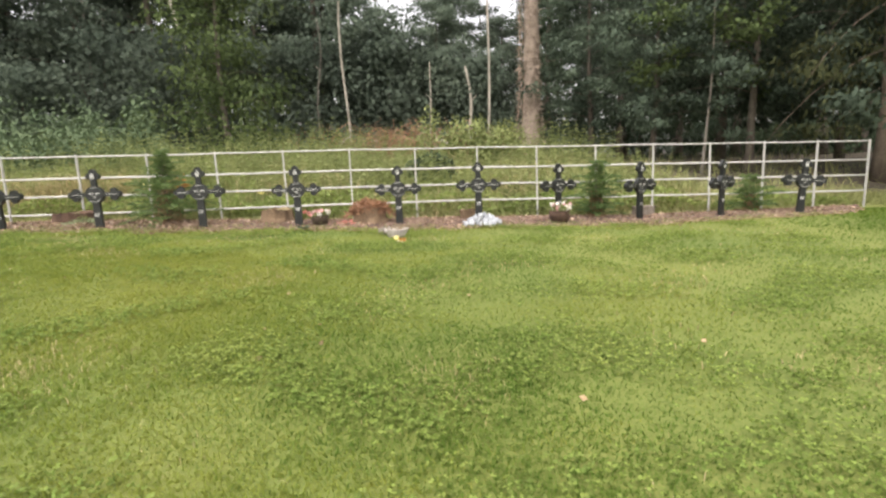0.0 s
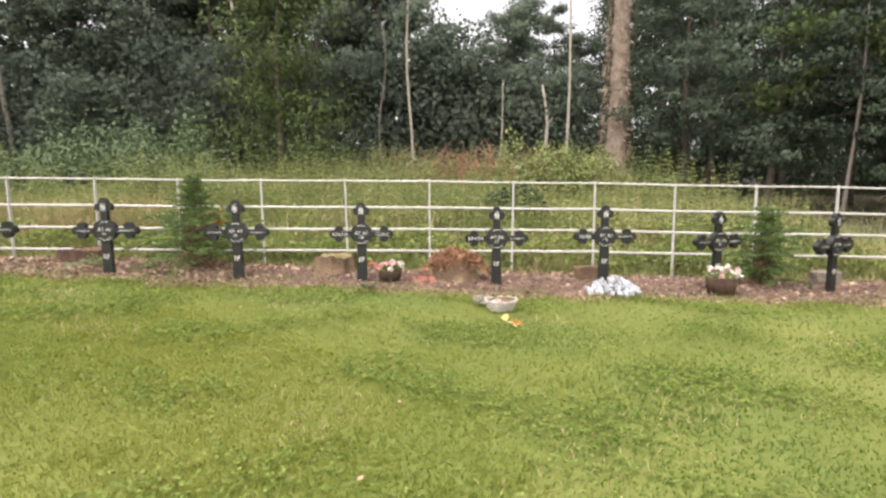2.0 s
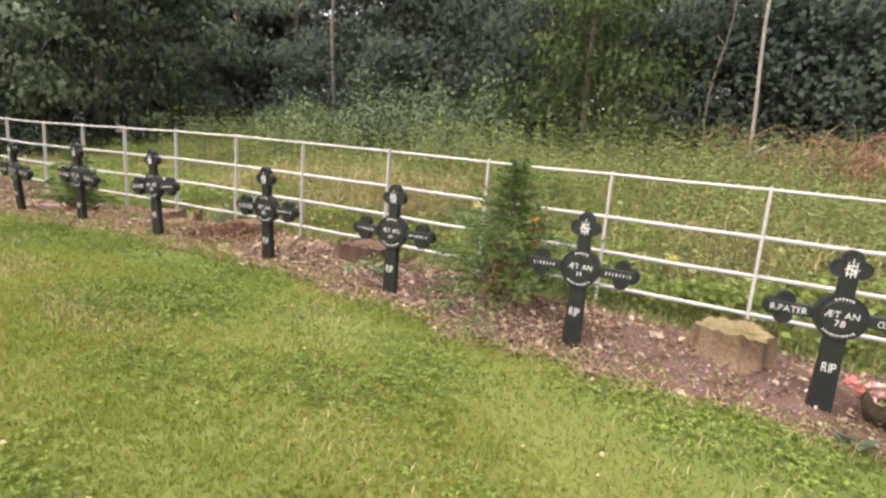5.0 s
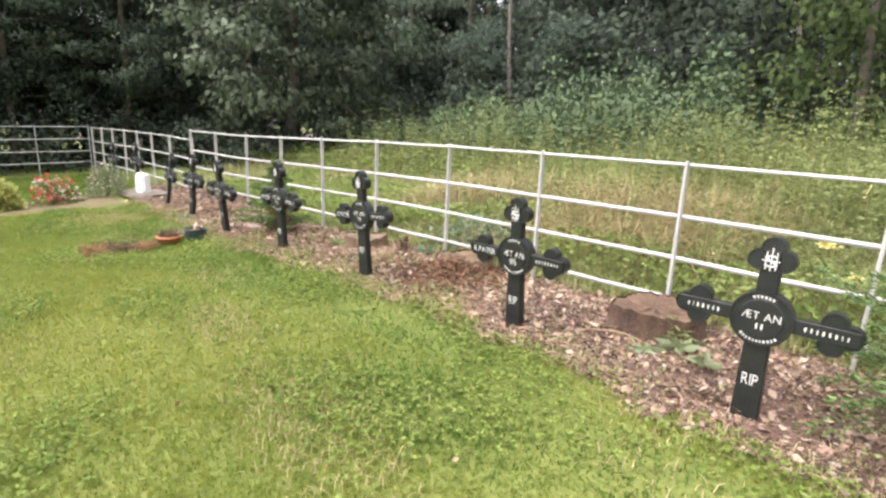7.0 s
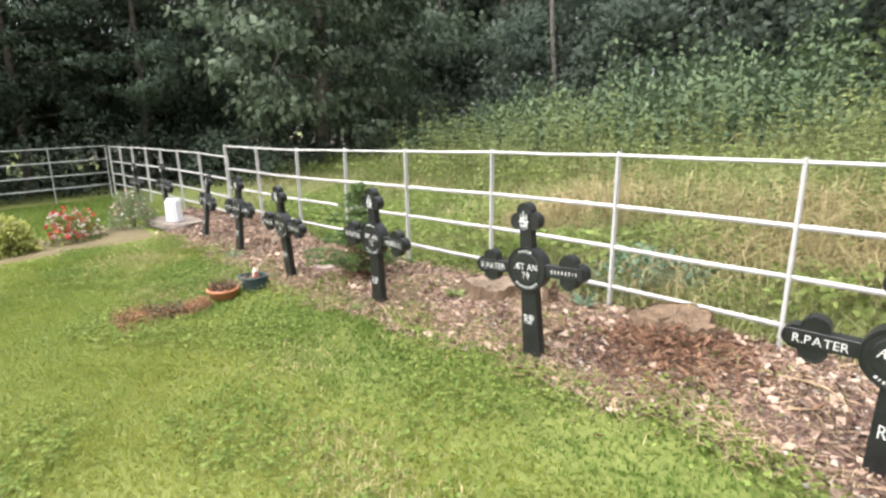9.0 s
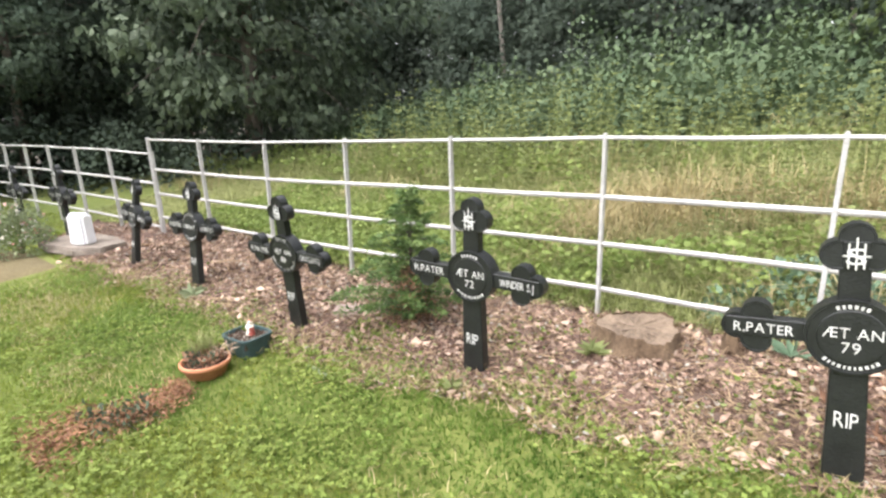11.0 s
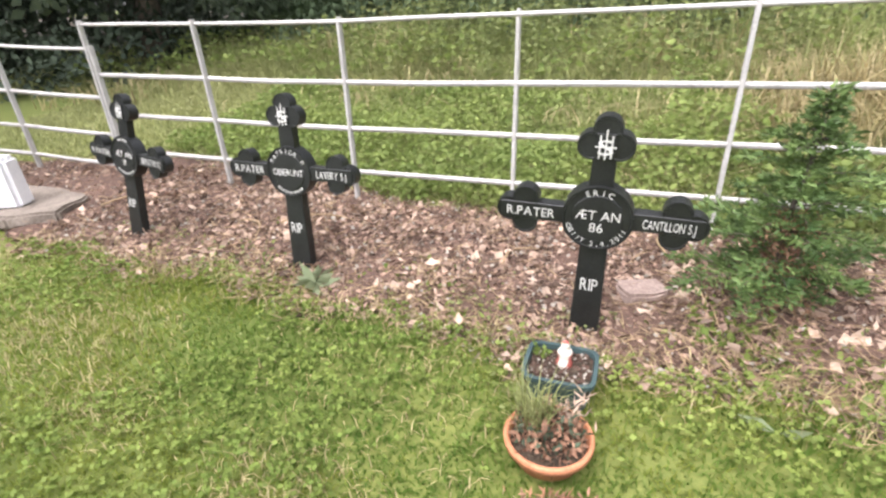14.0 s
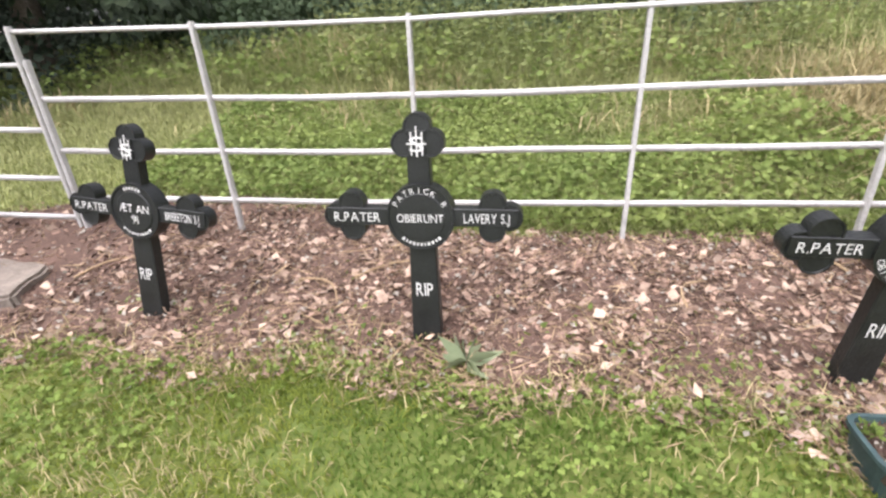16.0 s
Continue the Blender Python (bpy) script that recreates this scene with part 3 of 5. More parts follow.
cross(5.98, 9.03, yaw=30, size=1.04)
cross(7.66, 9.18, yaw=-6, size=1.04, lean=4)


# ---- lawn and meadow grass ----
def scatter(n, x0, x1, y0, y1):
    return rng.uniform(x0, x1, n), rng.uniform(y0, y1, n)


def patchy(x, y, s=1.0):
    return 0.5 + 0.25 * np.sin(x * 1.9 * s + 2 * np.sin(y * 1.1 * s)) + 0.25 * np.sin(y * 2.3 * s + 1.5 * np.sin(x * 1.4 * s + 1))


WAY = np.array([(0, 0.6), (-0.3, 1.5), (-0.7, 2.5), (-1.8, 4.3), (-2.8, 5.1), (-3.9, 5.7), (-5.5, 6.0), (-7, 6.2), (-8.5, 6.3), (-10, 6.4), (-11.5, 6.5), (-13, 6.6)])


def trodden(x, y):
    """How far a place lies from the line walked."""
    return np.min([np.hypot(x - a, y - b) for a, b in WAY], 0)


# Dark green patches: some real growth, others shade put into the grass colour.
SHADED_LUSH = ((0.5, 2.9, 1.6, 1.0), (1.3, 1.6, 1.4, 0.9), (3.4, 2.2, 2.0, 1.4), (4.8, 4.2, 2.2, 1.8), (0.9, 4.9, 1.1, 0.8), (3.2, 6.2, 1.8, 1.0), (1.2, 5.8, 0.9, 0.5), (-11.2, 7.3, 0.6, 0.35), (7.5, 7.0, 2.6, 1.6), (-0.05, 6.85, 1.1, 0.5), (-7.2, 8.0, 1.3, 0.35), (-9.6, 7.7, 1.4, 0.5), (-12.2, 7.65, 0.95, 0.5), (-2.0, 7.9, 1.4, 0.35), (-6.0, 7.4, 0.7, 0.4), (2.6, 7.7, 1.6, 0.4), (-4.6, 7.7, 1.3, 0.3))
TAN = ((-13.7, 7.5, 1.0, 0.7), (-13.0, 7.2, 0.6, 0.3), (-12.0, 7.1, 0.6, 0.35), (-6.4, 6.8, 1.2, 0.5), (-8.0, 7.0, 0.9, 0.4))


def patches(x, y, spots):
    """1 in the heart of a patch of the lawn, fading to 0 outside."""
    return np.max([np.exp(-(((x - a) / w) ** 2 + ((y - b) / h) ** 2)) for a, b, w, h in spots], 0)


def grass_lawn():
    x, y = scatter(2300000, -23, 13, -0.5, 9.4)
    d = trodden(x, y)
    ok = (rng.uniform(0, 1, len(x)) < 1 / (1 + (d / 2.5) ** 2)) & (y < bed_edge(x) + rng.normal(0.02, 0.06, len(x))) & ~((np.abs(x + 15.8) < 0.78) & (y > 3.2) & (y < 8))
    x, y, d = x[ok], y[ok], d[ok]
    tall = (0.85 + 0.3 * patchy(x, y) + 0.25 * (patchy(x + 5, y, 3.1) > 0.8)) * rng.uniform(0.6, 1.2, len(x))
    tall *= np.interp(bed_edge(x) - y, [0, 0.35], [1.6, 1.0])
    wide = (0.0046 + 0.001 * d) * rng.uniform(0.7, 1.3, len(x))
    shaded_lush = patches(x, y, SHADED_LUSH) * 1.15 + rng.normal(0, 0.16, len(x)) + 0.2 * (patchy(x, y, 2.6) - 0.5) > 0.5
    made = []
    for sort in (~shaded_lush, shaded_lush):
        out = []
        for k, bent in ((sort & (d < 1.7), True), (sort & (d >= 1.7), False)):
            out.append(blade_arrays(xyz(x[k], y[k], -0.006), 0.034 * tall[k], wide[k] * (1.0 if bent else 1.4), 1.5, plain=not bent))
        made.append(joined(*out))
    return made


pale_blades, shaded_lush_blades = grass_lawn()
tagged(part("lawn_grass", mesh_of("lawn_grass", *pale_blades), "blade"), "short uneven lawn grass, yellow-green in patches", "grass", kind="stuff")
tagged(part("lush_grass", mesh_of("lush_grass", *shaded_lush_blades), "shaded_lush"), "darker green patches of the lawn, thick growth and tree shade in the colour", "grass", kind="stuff")


def outlying_grass():
    """Rougher turf near the trees at both lawn ends, its dark colour standing for shade."""
    out = []
    for n, x0, x1, y0, y1 in ((60000, -22.6, -16.8, -2, 8.6), (70000, 6.5, 13, 1.5, 9.7)):
        x, y = scatter(n, x0, x1, y0, y1)
        ok = y < bed_edge(x) - np.where(x > 0, rng.uniform(0, 1.5, n) * (x < 8), 0)
        ok &= (x < 0) | (rng.uniform(0, 1, n) < ((x + 0.5 * np.sin(1.7 * y)) - 6.3) / 3.2)
        out.append(blade_arrays(xyz(x[ok], y[ok], -0.004), rng.uniform(0.03, 0.06, ok.sum()), rng.uniform(0.014, 0.026, ok.sum()), 1.6, plain=True))
    return joined(*out)


tagged(part("outlying_grass", mesh_of("outlying_grass", *outlying_grass()), "shaded_lush"), "rough turf at the ends of the lawn, coloured dark for tree shade", "grass", kind="stuff")


def dry_lawn():
    x, y = scatter(420000, -15, 6, 0.6, 8.6)
    d = trodden(x, y)
    ok = (y < bed_edge(x)) & (np.maximum(0.8 * patchy(x * 1.1 + 8, y + 2, 1.25), patches(x, y, TAN)) + rng.normal(0, 0.14, len(x)) > 0.74) & (rng.uniform(0, 1, len(x)) < (0.45 + 0.6 * patches(x, y, TAN)) / (1 + (d / 2.2) ** 2))
    x, y, d = x[ok], y[ok], d[ok]
    return blade_arrays(xyz(x, y, -0.004), 0.05 * rng.uniform(0.6, 1.4, len(x)), (0.0035 + 0.0009 * d) * rng.uniform(0.7, 1.3, len(x)), 1.2)


tagged(part("dry_lawn_grass", mesh_of("dry_lawn_grass", *dry_lawn()), "hay"), "straw-coloured dry grass in patches of the lawn", "grass", kind="stuff")


def clover():
    x, y = scatter(150000, -15, 6, 0.6, 8.3)
    ok = (y < bed_edge(x) + 0.03) & (patchy(x + 3, y * 1.3, 1.6) + rng.normal(0, 0.14, len(x)) > np.where((x < -3) & (y > bed_edge(x) - 1.7), 0.62, 0.74) - 0.22 * patches(x, y, SHADED_LUSH))
    x, y = x[ok], y[ok]
    n = len(x)
    a = rng.uniform(0, 6.3, n)
    out = []
    z = rng.uniform(0.025, 0.06, n)
    for k in range(3):
        b = a + k * 2.09
        way = unit(np.stack([np.cos(b), np.sin(b), 0 * b + rng.uniform(-0.1, 0.35, n)], 1))
        out.append(leaf_arrays(xyz(x, y, z), way, rng.uniform(0.014, 0.029, n), rng.uniform(0.014, 0.026, n), 0.12))
    return joined(*out)


tagged(part("clover", mesh_of("clover", *clover()), "clover"), "patches of clover growing in the lawn", "clover", kind="stuff")


def meadow(n, x0, x1, y0, y1, h, w, dry=None, plain=False):
    x, y = scatter(n, x0, x1, y0, y1)
    ok = y > bed_back(x) - 0.12 + rng.uniform(-0.1, 0.2, n)
    if dry is not None:
        ok &= patchy(x, y, 0.8) + rng.normal(0, 0.1, n) > dry
    x, y = x[ok], y[ok]
    thin = rng.uniform(0, 1, len(x)) > np.interp(x, [4.5, 8], [0, 1]) * np.interp(y, [10.8, 12], [0.3, 0.97])
    x, y = x[thin], y[thin]
    grow = np.interp(y - fence_y(x), [0, 0.5, 2.5, 6], [0.35, 0.6, 1.0, 1.15])
    low = np.interp(x, [-14.5, -11.5, -9.5], [0.35, 0.45, 1.0])
    low = np.maximum(low, np.interp(y, [11, 14], [0, 0.8]))
    return blade_arrays(xyz(x, y, -0.01), h * grow * low * rng.uniform(0.5, 1.3, len(x)), w * rng.uniform(0.7, 1.3, len(x)), 1.7, 0.5, plain)


tagged(part("meadow_grass", mesh_of("meadow_grass", *joined(meadow(190000, -19, 11, 9.2, 13.5, 0.42, 0.009), meadow(120000, -24, 16, 12, 22, 0.75, 0.02, plain=True))), "meadow"), "long rough meadow grass beyond the fence", "grass", kind="stuff")
tagged(part("dry_grass", mesh_of("dry_grass", *joined(meadow(15000, -11.5, -4, 9.6, 13.5, 0.5, 0.007, 0.5), meadow(15000, -10.3, -5.8, 9.7, 12.2, 0.75, 0.009, 0.56), meadow(13000, -3.5, 7, 9.7, 13, 0.6, 0.009, 0.5), meadow(14000, -20, 12, 11, 20, 0.9, 0.014, 0.62))), "hay"), "bleached dry grass stalks in the meadow", "grass", kind="stuff")


def low_weeds(n, x0, x1, y0, y1, hmax, size, behind=True):
    """Broad-leaved weeds, thick near the ground."""
    x, y = scatter(n, x0, x1, y0, y1)
    if behind:
        ok = y > bed_back(x) - 0.07
        x, y = x[ok], y[ok]
    n = len(x)
    z = hmax * (0.2 + 0.8 * patchy(x, y, 1.4)) * rng.uniform(0, 1, n) ** 0.6
    a = rng.uniform(0, 6.3, n)
    way = unit(np.stack([np.cos(a), np.sin(a), rng.uniform(-0.5, 0.4, n)], 1))
    s = size * rng.uniform(0.6, 1.4, n)
    return leaf_arrays(xyz(x, y, z + 0.02), way, s, s * 0.7, 0.2)


def nettles(n, x0, x1, y0, y1, h0, h1, size=0.09):
    """Upright stems with leaves in pairs up to the top."""
    x, y = scatter(n, x0, x1, y0, y1)
    h = rng.uniform(h0, h1, n) * (0.6 + 0.5 * patchy(x, y, 0.9))
    lean = rng.normal(0, 0.12, (n, 2))
    foot = xyz(x, y, 0)
    out = []
    for k in range(11):
        f = 0.25 + 0.75 * k / 10
        p = foot + np.stack([lean[:, 0] * f * h, lean[:, 1] * f * h, f * h], 1)
        for side in (0, 1):
            a = k * 1.57 + side * np.pi + x * 7
            way = unit(np.stack([np.cos(a), np.sin(a), 0 * a + 0.35 - 0.6 * (1 - f)], 1))
            out.append(leaf_arrays(p, way, size * (1.25 - 0.6 * f) * rng.uniform(0.7, 1.2, n), size * 0.5 * (1.25 - 0.5 * f), 0.15))
    v, t = blade_arrays(foot, h, 0.012, 0.05, 0.0)
    return joined(*out, (v, t))


tagged(part("meadow_weeds", mesh_of("meadow_weeds", *joined(low_weeds(30000, -15.6, -9.5, 9.3, 12.0, 0.22, 0.05), low_weeds(17000, -3.5, 6, 9.8, 14, 0.5, 0.075), low_weeds(2500, 6, 9.5, 9.8, 11.3, 0.3, 0.07), low_weeds(30000, -11, -2, 9.8, 14, 0.42, 0.06), low_weeds(16000, -22, -2, 12.5, 18, 0.7, 0.09))), "weed"), "low broad-leaved weeds under the fence", "weeds", kind="stuff")
tagged(part("nettles", mesh_of("nettles", *joined(nettles(1300, -15, -1, 12.3, 19, 0.9, 1.7), nettles(420, -8, 1, 11.6, 14.2, 0.8, 1.45, 0.075), nettles(130, -5.5, 7, 10.3, 12.0, 0.5, 1.1, 0.06), nettles(330, -9, -1.5, 10.2, 12.6, 0.45, 1.05, 0.06), nettles(700, -3, 6.5, 11.5, 17, 0.6, 1.3), nettles(700, -5, 7, 16, 21.5, 1.1, 2.0, 0.12))), "nettle"), "stand of tall nettles and willowherb beyond the fence", "nettles", kind="stuff")


# ---- woodland ----
def tree_parts(height, spread, crown_from, radius, leaves, size, limbs=12, seed=1, droop=0.1, lean=(0, 0), cone=False, clump=0.55):
    """Trunk with limbs, and a crown of single leaves in clumps round the limbs' twigs."""
    global rng
    keep, rng = rng, np.random.default_rng(seed)
    k = np.linspace(0, 1, 12)
    trunk = np.stack([lean[0] * k**1.5 * height + 0.12 * np.sin(k * 5 + seed), lean[1] * k * height + 0.12 * np.cos(k * 4 + seed) - 0.12, k * height - 0.15], 1)
    wood = [tube_arrays(trunk, radius * (1.0 - 0.85 * k) + radius * 0.5 * np.exp(-k * 25), 9, 0.05)]
    spots = []
    for j in range(limbs):
        f = crown_from + (0.97 - crown_from) * (j + 0.5) / limbs
        p = np.array([np.interp(f, k, trunk[:, c]) for c in range(3)])
        a = j * 2.4 + rng.uniform(-0.4, 0.4)
        prof = ((1.05 - f) / (1.05 - crown_from)) ** 1.2 if cone else math.sin(math.pi * min(1, 0.25 + 0.75 * (f - crown_from) / (1 - crown_from)) ** 0.8) * 0.75 + 0.25
        ln = spread * prof * rng.uniform(0.75, 1.15)
        m = np.linspace(0, 1, 6)
        rise = -0.25 if cone else 0.45
        limb = p + np.stack([np.cos(a) * ln * m, np.sin(a) * ln * m, ln * (rise * m - (0.35 + droop) * m**2)], 1)
        wood.append(tube_arrays(limb, radius * (0.14 if cone else 0.19) * (1 - f * 0.6) * (1 - 0.85 * m), 5))
        for q in range(7):
            m2 = rng.uniform(0.25, 1.05)
            c = p + (limb[-1] - p) * m2 + rng.normal(0, ln * 0.17, 3) * [1, 1, 0.45 if cone else 0.8]
            spots.append(c)
    spots = np.array(spots)
    pick = rng.integers(0, len(spots), leaves)
    base = spots[pick] + rng.normal(0, 1, (leaves, 3)) * [clump, clump, clump * (0.3 if cone else 0.42)]
    mid = trunk[6]
    way = unit(unit(base - mid) * 0.7 + rng.normal(0, 0.7, (leaves, 3)) + [0, 0, -0.35 - droop])
    s = size * rng.uniform(0.6, 1.3, leaves)
    crown = leaf_arrays(base, way, s, s * (0.3 if cone else 0.62), 0.2)
    out = unit((base - spots[pick]) / clump + 0.5 * unit((base - trunk[6]) * [1, 1, 0.3]) + [0, 0, 0.25])
    rng = keep
    return smooth(mesh_of("trunk", *joined(*wood))), massed("crown", crown, out)


def tree(name, m, label, meshes, leaf, bark="bark", group=""):
    root = thing(name, m, label, "tree", group)
    part("trunk", meshes[0], bark, root)
    part("crown", meshes[1], leaf, root, "foliage with gaps of sky")
    return root


BROAD = [tree_parts(15 + 2 * s, 3.8, 0.2, 0.2, 12500, 0.23, 22, 40 + s, clump=0.38) for s in range(3)]
SPRUCE = [tree_parts(15 + 2 * s, 3.0, 0.1, 0.22, 11000, 0.24, 34, 60 + s, 0.25, cone=True, clump=0.42) for s in range(2)]
CANOPY = [tree_parts(14 + s, 4.4, 0.22, 0.2, 17000, 0.2, 26, 30 + s, 0.2, clump=0.36) for s in range(2)]
UNDER = [tree_parts(5 + s, 2.2, 0.08, 0.07, 6000, 0.2, 14, 80 + s) for s in range(2)]

first = {}
SHADY = "shady woodland tree with low drooping fronds over bare ground"


def plant(key, name, label, meshes, leaf, m, group):
    if key in first:
        return copy_thing(first[key], m)
    first[key] = tree(name, m, label, meshes, leaf, group=group)
    return first[key]


def wood():
    r = random.Random(11)
    for row, (y, step, dx) in enumerate(((27.5, 3.2, 0), (31, 3.3, 1.5), (36, 5.2, 0.6))):
        x = -34 - y * 0.25 + dx
        while x < 26 + y * 0.35:
            px, py = x + r.uniform(-0.9, 0.9), y + r.uniform(-1.3, 1.3)
            if x < -12:
                py -= min(5.0, (-12 - x) * 0.28)
            low = -2.5 < px < 8
            m = on(px, py, -0.1, r.uniform(0, 360), r.uniform(0.5, 0.66) if low else r.uniform(0.85, 1.15))
            right = px > 5.5 + row
            gap = row < 4 and abs(px - (0.02 * py + 0.3)) < 1.2
            if right and r.random() < 0.6:
                k = r.randrange(2)
                plant(("s", k), "spruce_tree", "tall dark spruce at the edge of the wood", SPRUCE[k], "spruce", m, "trees of the wood")
            elif not gap:
                k = r.randrange(3)
                plant(("b", k), "broadleaf_tree", "tall dark-leaved woodland tree with thin trunk", BROAD[k], "wood_leaf", m, "trees of the wood")
            x += step * r.uniform(0.8, 1.2)
    for x, y in ((-27, 19), (-23, 20.5), (-19, 22), (-15.5, 22.5), (-12.5, 23.5), (-9.5, 22.8), (-3.8, 25.5), (-0.6, 26.5), (2.6, 26.3), (0.5, 28), (1.8, 29), (-1.5, 30), (3.5, 31), (0.8, 33), (4.4, 25.6), (-28.5, 14), (-29, 9), (-28.5, 4), (-30, -1), (-26.5, 12.5)):
        k = r.randrange(2)
        plant(("u", k), "understorey_tree", "bushy young tree in the shade of the wood", UNDER[k], "wood_leaf", on(x, y, -0.1, r.uniform(0, 360), r.uniform(0.8, 1.15)), "understorey trees")
    for y in (-3.5, 0.5, 4, 7.2, 10.4):
        k = r.randrange(2)
        plant(("c", k), "canopy_tree", SHADY, CANOPY[k], "shade_darkened_leaf", on(-25.6 + r.uniform(-0.5, 0.3), y, -0.1, r.uniform(0, 360), r.uniform(0.7, 0.85)), "trees of the wood")
    for x, y, size in ((9.4, 18.6, 0.8), (11.6, 16.4, 0.85), (15.2, 15.2, 0.9), (13.2, 20.5, 1.0), (8.4, 22.6, 0.95), (17.5, 19.5, 1.0), (19.5, 15.0, 0.9)):
        k = r.randrange(2)
        plant(("c", k), "canopy_tree", SHADY, CANOPY[k], "shade_darkened_leaf", on(x, y, -0.1, r.uniform(0, 360), size), "trees of the wood")
    # Out-of-view trees, added so that the right of the lawn falls into shade.
    for x, y, size in ((13.6, 9.4, 0.9), (14.2, 5.4, 0.9)):
        plant(("c", 1), "canopy_tree", SHADY, CANOPY[1], "shade_darkened_leaf", on(x, y, -0.1, r.uniform(0, 360), size), "trees of the wood")
    # More unseen trees, added to hold back sky light from the right.
    for x, y in ((16.8, 11.6), (17, 8), (15.5, 4.5), (17.5, 11), (19, 7), (16.5, 0.5)):
        k = r.randrange(3)
        plant(("b", k), "broadleaf_tree", "", BROAD[k], "wood_leaf", on(x, y, -0.1, r.uniform(0, 360), r.uniform(0.75, 0.95)), "trees of the wood")
    for x0 in (-28, -31, -35):
        for j in range(9):
            k = r.randrange(2)
            plant(("c", k), "canopy_tree", SHADY, CANOPY[k], "shade_darkened_leaf", on(x0 + r.uniform(-0.8, 0.8), -9 + 3.1 * j + r.uniform(-0.8, 0.8), -0.1, r.uniform(0, 360), r.uniform(0.75, 1.0)), "trees of the wood")


wood()
tree("overhanging_tree", on(-20.5, 14.2), "large leafy tree drooping over the fence corner", tree_parts(11, 3.6, 0.2, 0.24, 26000, 0.2, 34, 5, 0.35, clump=0.4), "pale_leaf")
tree("young_tree", on(-6.2, 19.4), "bright green young tree leafy down to the ground", tree_parts(10.5, 2.1, 0.03, 0.12, 10000, 0.16, 26, 9, 0.1, clump=0.5), "young_leaf")
tree("sapling", on(9.9, 16.2), "thin sapling with light green leafy sprays", tree_parts(8, 2.1, 0.38, 0.055, 3000, 0.17, 9, 12, 0.15, clump=0.24), "young_leaf", "grey_bark")
tree("spruce_tree", on(12.95, 13.0), "olive spruce with a bare brown lower trunk by the fence end", tree_parts(13, 3.0, 0.24, 0.27, 8000, 0.22, 26, 14, 0.3, lean=(-0.07, 0), cone=True, clump=0.42), "olive_needle", "brown_bark")


def thin_trunk(x, y, top, r, lean=0.0, bend=0.1, label="bare pale dead tree stem in the wood", seed=0, skin="dead_wood"):
    h = top - float(ground_z(x, y))
    k = np.linspace(0, 1, 10)
    path = np.stack([lean * h * k + bend * np.sin(k * 7 + seed), 0.05 * np.sin(k * 5), k * h - 0.1], 1)
    root = thing("dead_tree", on(x, y), label, "dead tree", "dead trees in the wood")
    part("trunk", smooth(mesh_of("trunk", *tube_arrays(path, r * (1 - 0.55 * k), 7, 0.06))), skin, root)
    twig = np.stack([path[6] + [0.25 * j * (1 if seed % 2 else -1), 0, 0.3 * j] for j in (0, 0.5, 1)])
    part("twig", smooth(mesh_of("twig", *tube_arrays(twig, r * np.array([0.4, 0.3, 0.15]), 5))), "dead_wood", root)


thin_trunk(-2.35, 22.8, 12.5, 0.062, 0.012, 0.14, seed=1)
thin_trunk(-3.4, 22.9, 8.0, 0.042, 0.0, 0.17, "thin grey dead stem in the wood", 2, "grey_bark")
thin_trunk(3.25, 23.4, 6.0, 0.095, -0.05, 0.1, "broken pale dead stem among the weeds", 3)
thin_trunk(1.2, 23.4, 6.2, 0.05, 0.05, 0.04, seed=4)
thin_trunk(3.95, 23.3, 12, 0.07, 0.01, 0.05, seed=5)
thin_trunk(-8.2, 23.0, 12, 0.08, -0.12, 0.2, seed=6)
thin_trunk(-17.5, 21.5, 11, 0.1, 0.02, 0.16, "grey stem of a thin woodland tree", 7, "grey_bark")
thin_trunk(-20.5, 22.5, 11, 0.14, -0.02, 0.15, "grey stem of a thin woodland tree", 9, "bark")
thin_trunk(-22.8, 21, 10, 0.12, 0.02, 0.12, "grey stem of a thin woodland tree", 10, "bark")
thin_trunk(-13.0, 24, 11, 0.08, -0.05, 0.1, "grey stem of a thin woodland tree", 8, "grey_bark")


def big_trunk():
    root = thing("old_tree", on(5.64, 22.5), "thick old tree trunk with flaking bark and clinging dead ivy", "tree")
    k = np.linspace(0, 1, 26)
    path = np.stack([0.12 * np.sin(k * 4), 0 * k, k * 17 - 0.2], 1)
    part("trunk", smooth(mesh_of("trunk", *tube_arrays(path, 0.34 * (1 - 0.4 * k) + 0.3 * np.exp(-k * 14), 18, 0.07))), "old_bark", root)
    n = 2600
    z, a = rng.uniform(0.2, 9, n) ** 1.0, rng.uniform(0, 6.3, n)
    r = 0.4 + 0.42 * np.exp(-z / 1.6) - 0.012 * z
    base = np.stack([np.cos(a) * r, np.sin(a) * r, z], 1)
    way = unit(np.stack([np.cos(a) * 0.5, np.sin(a) * 0.5, rng.uniform(-1.2, 0.2, n)], 1) + rng.normal(0, 0.3, (n, 3)))
    part("dead_ivy", mesh_of("dead_ivy", *leaf_arrays(base, way, rng.uniform(0.1, 0.34, n), rng.uniform(0.02, 0.06, n))), "ivy_stem", root, "tangle of brown dead ivy stems")


big_trunk()


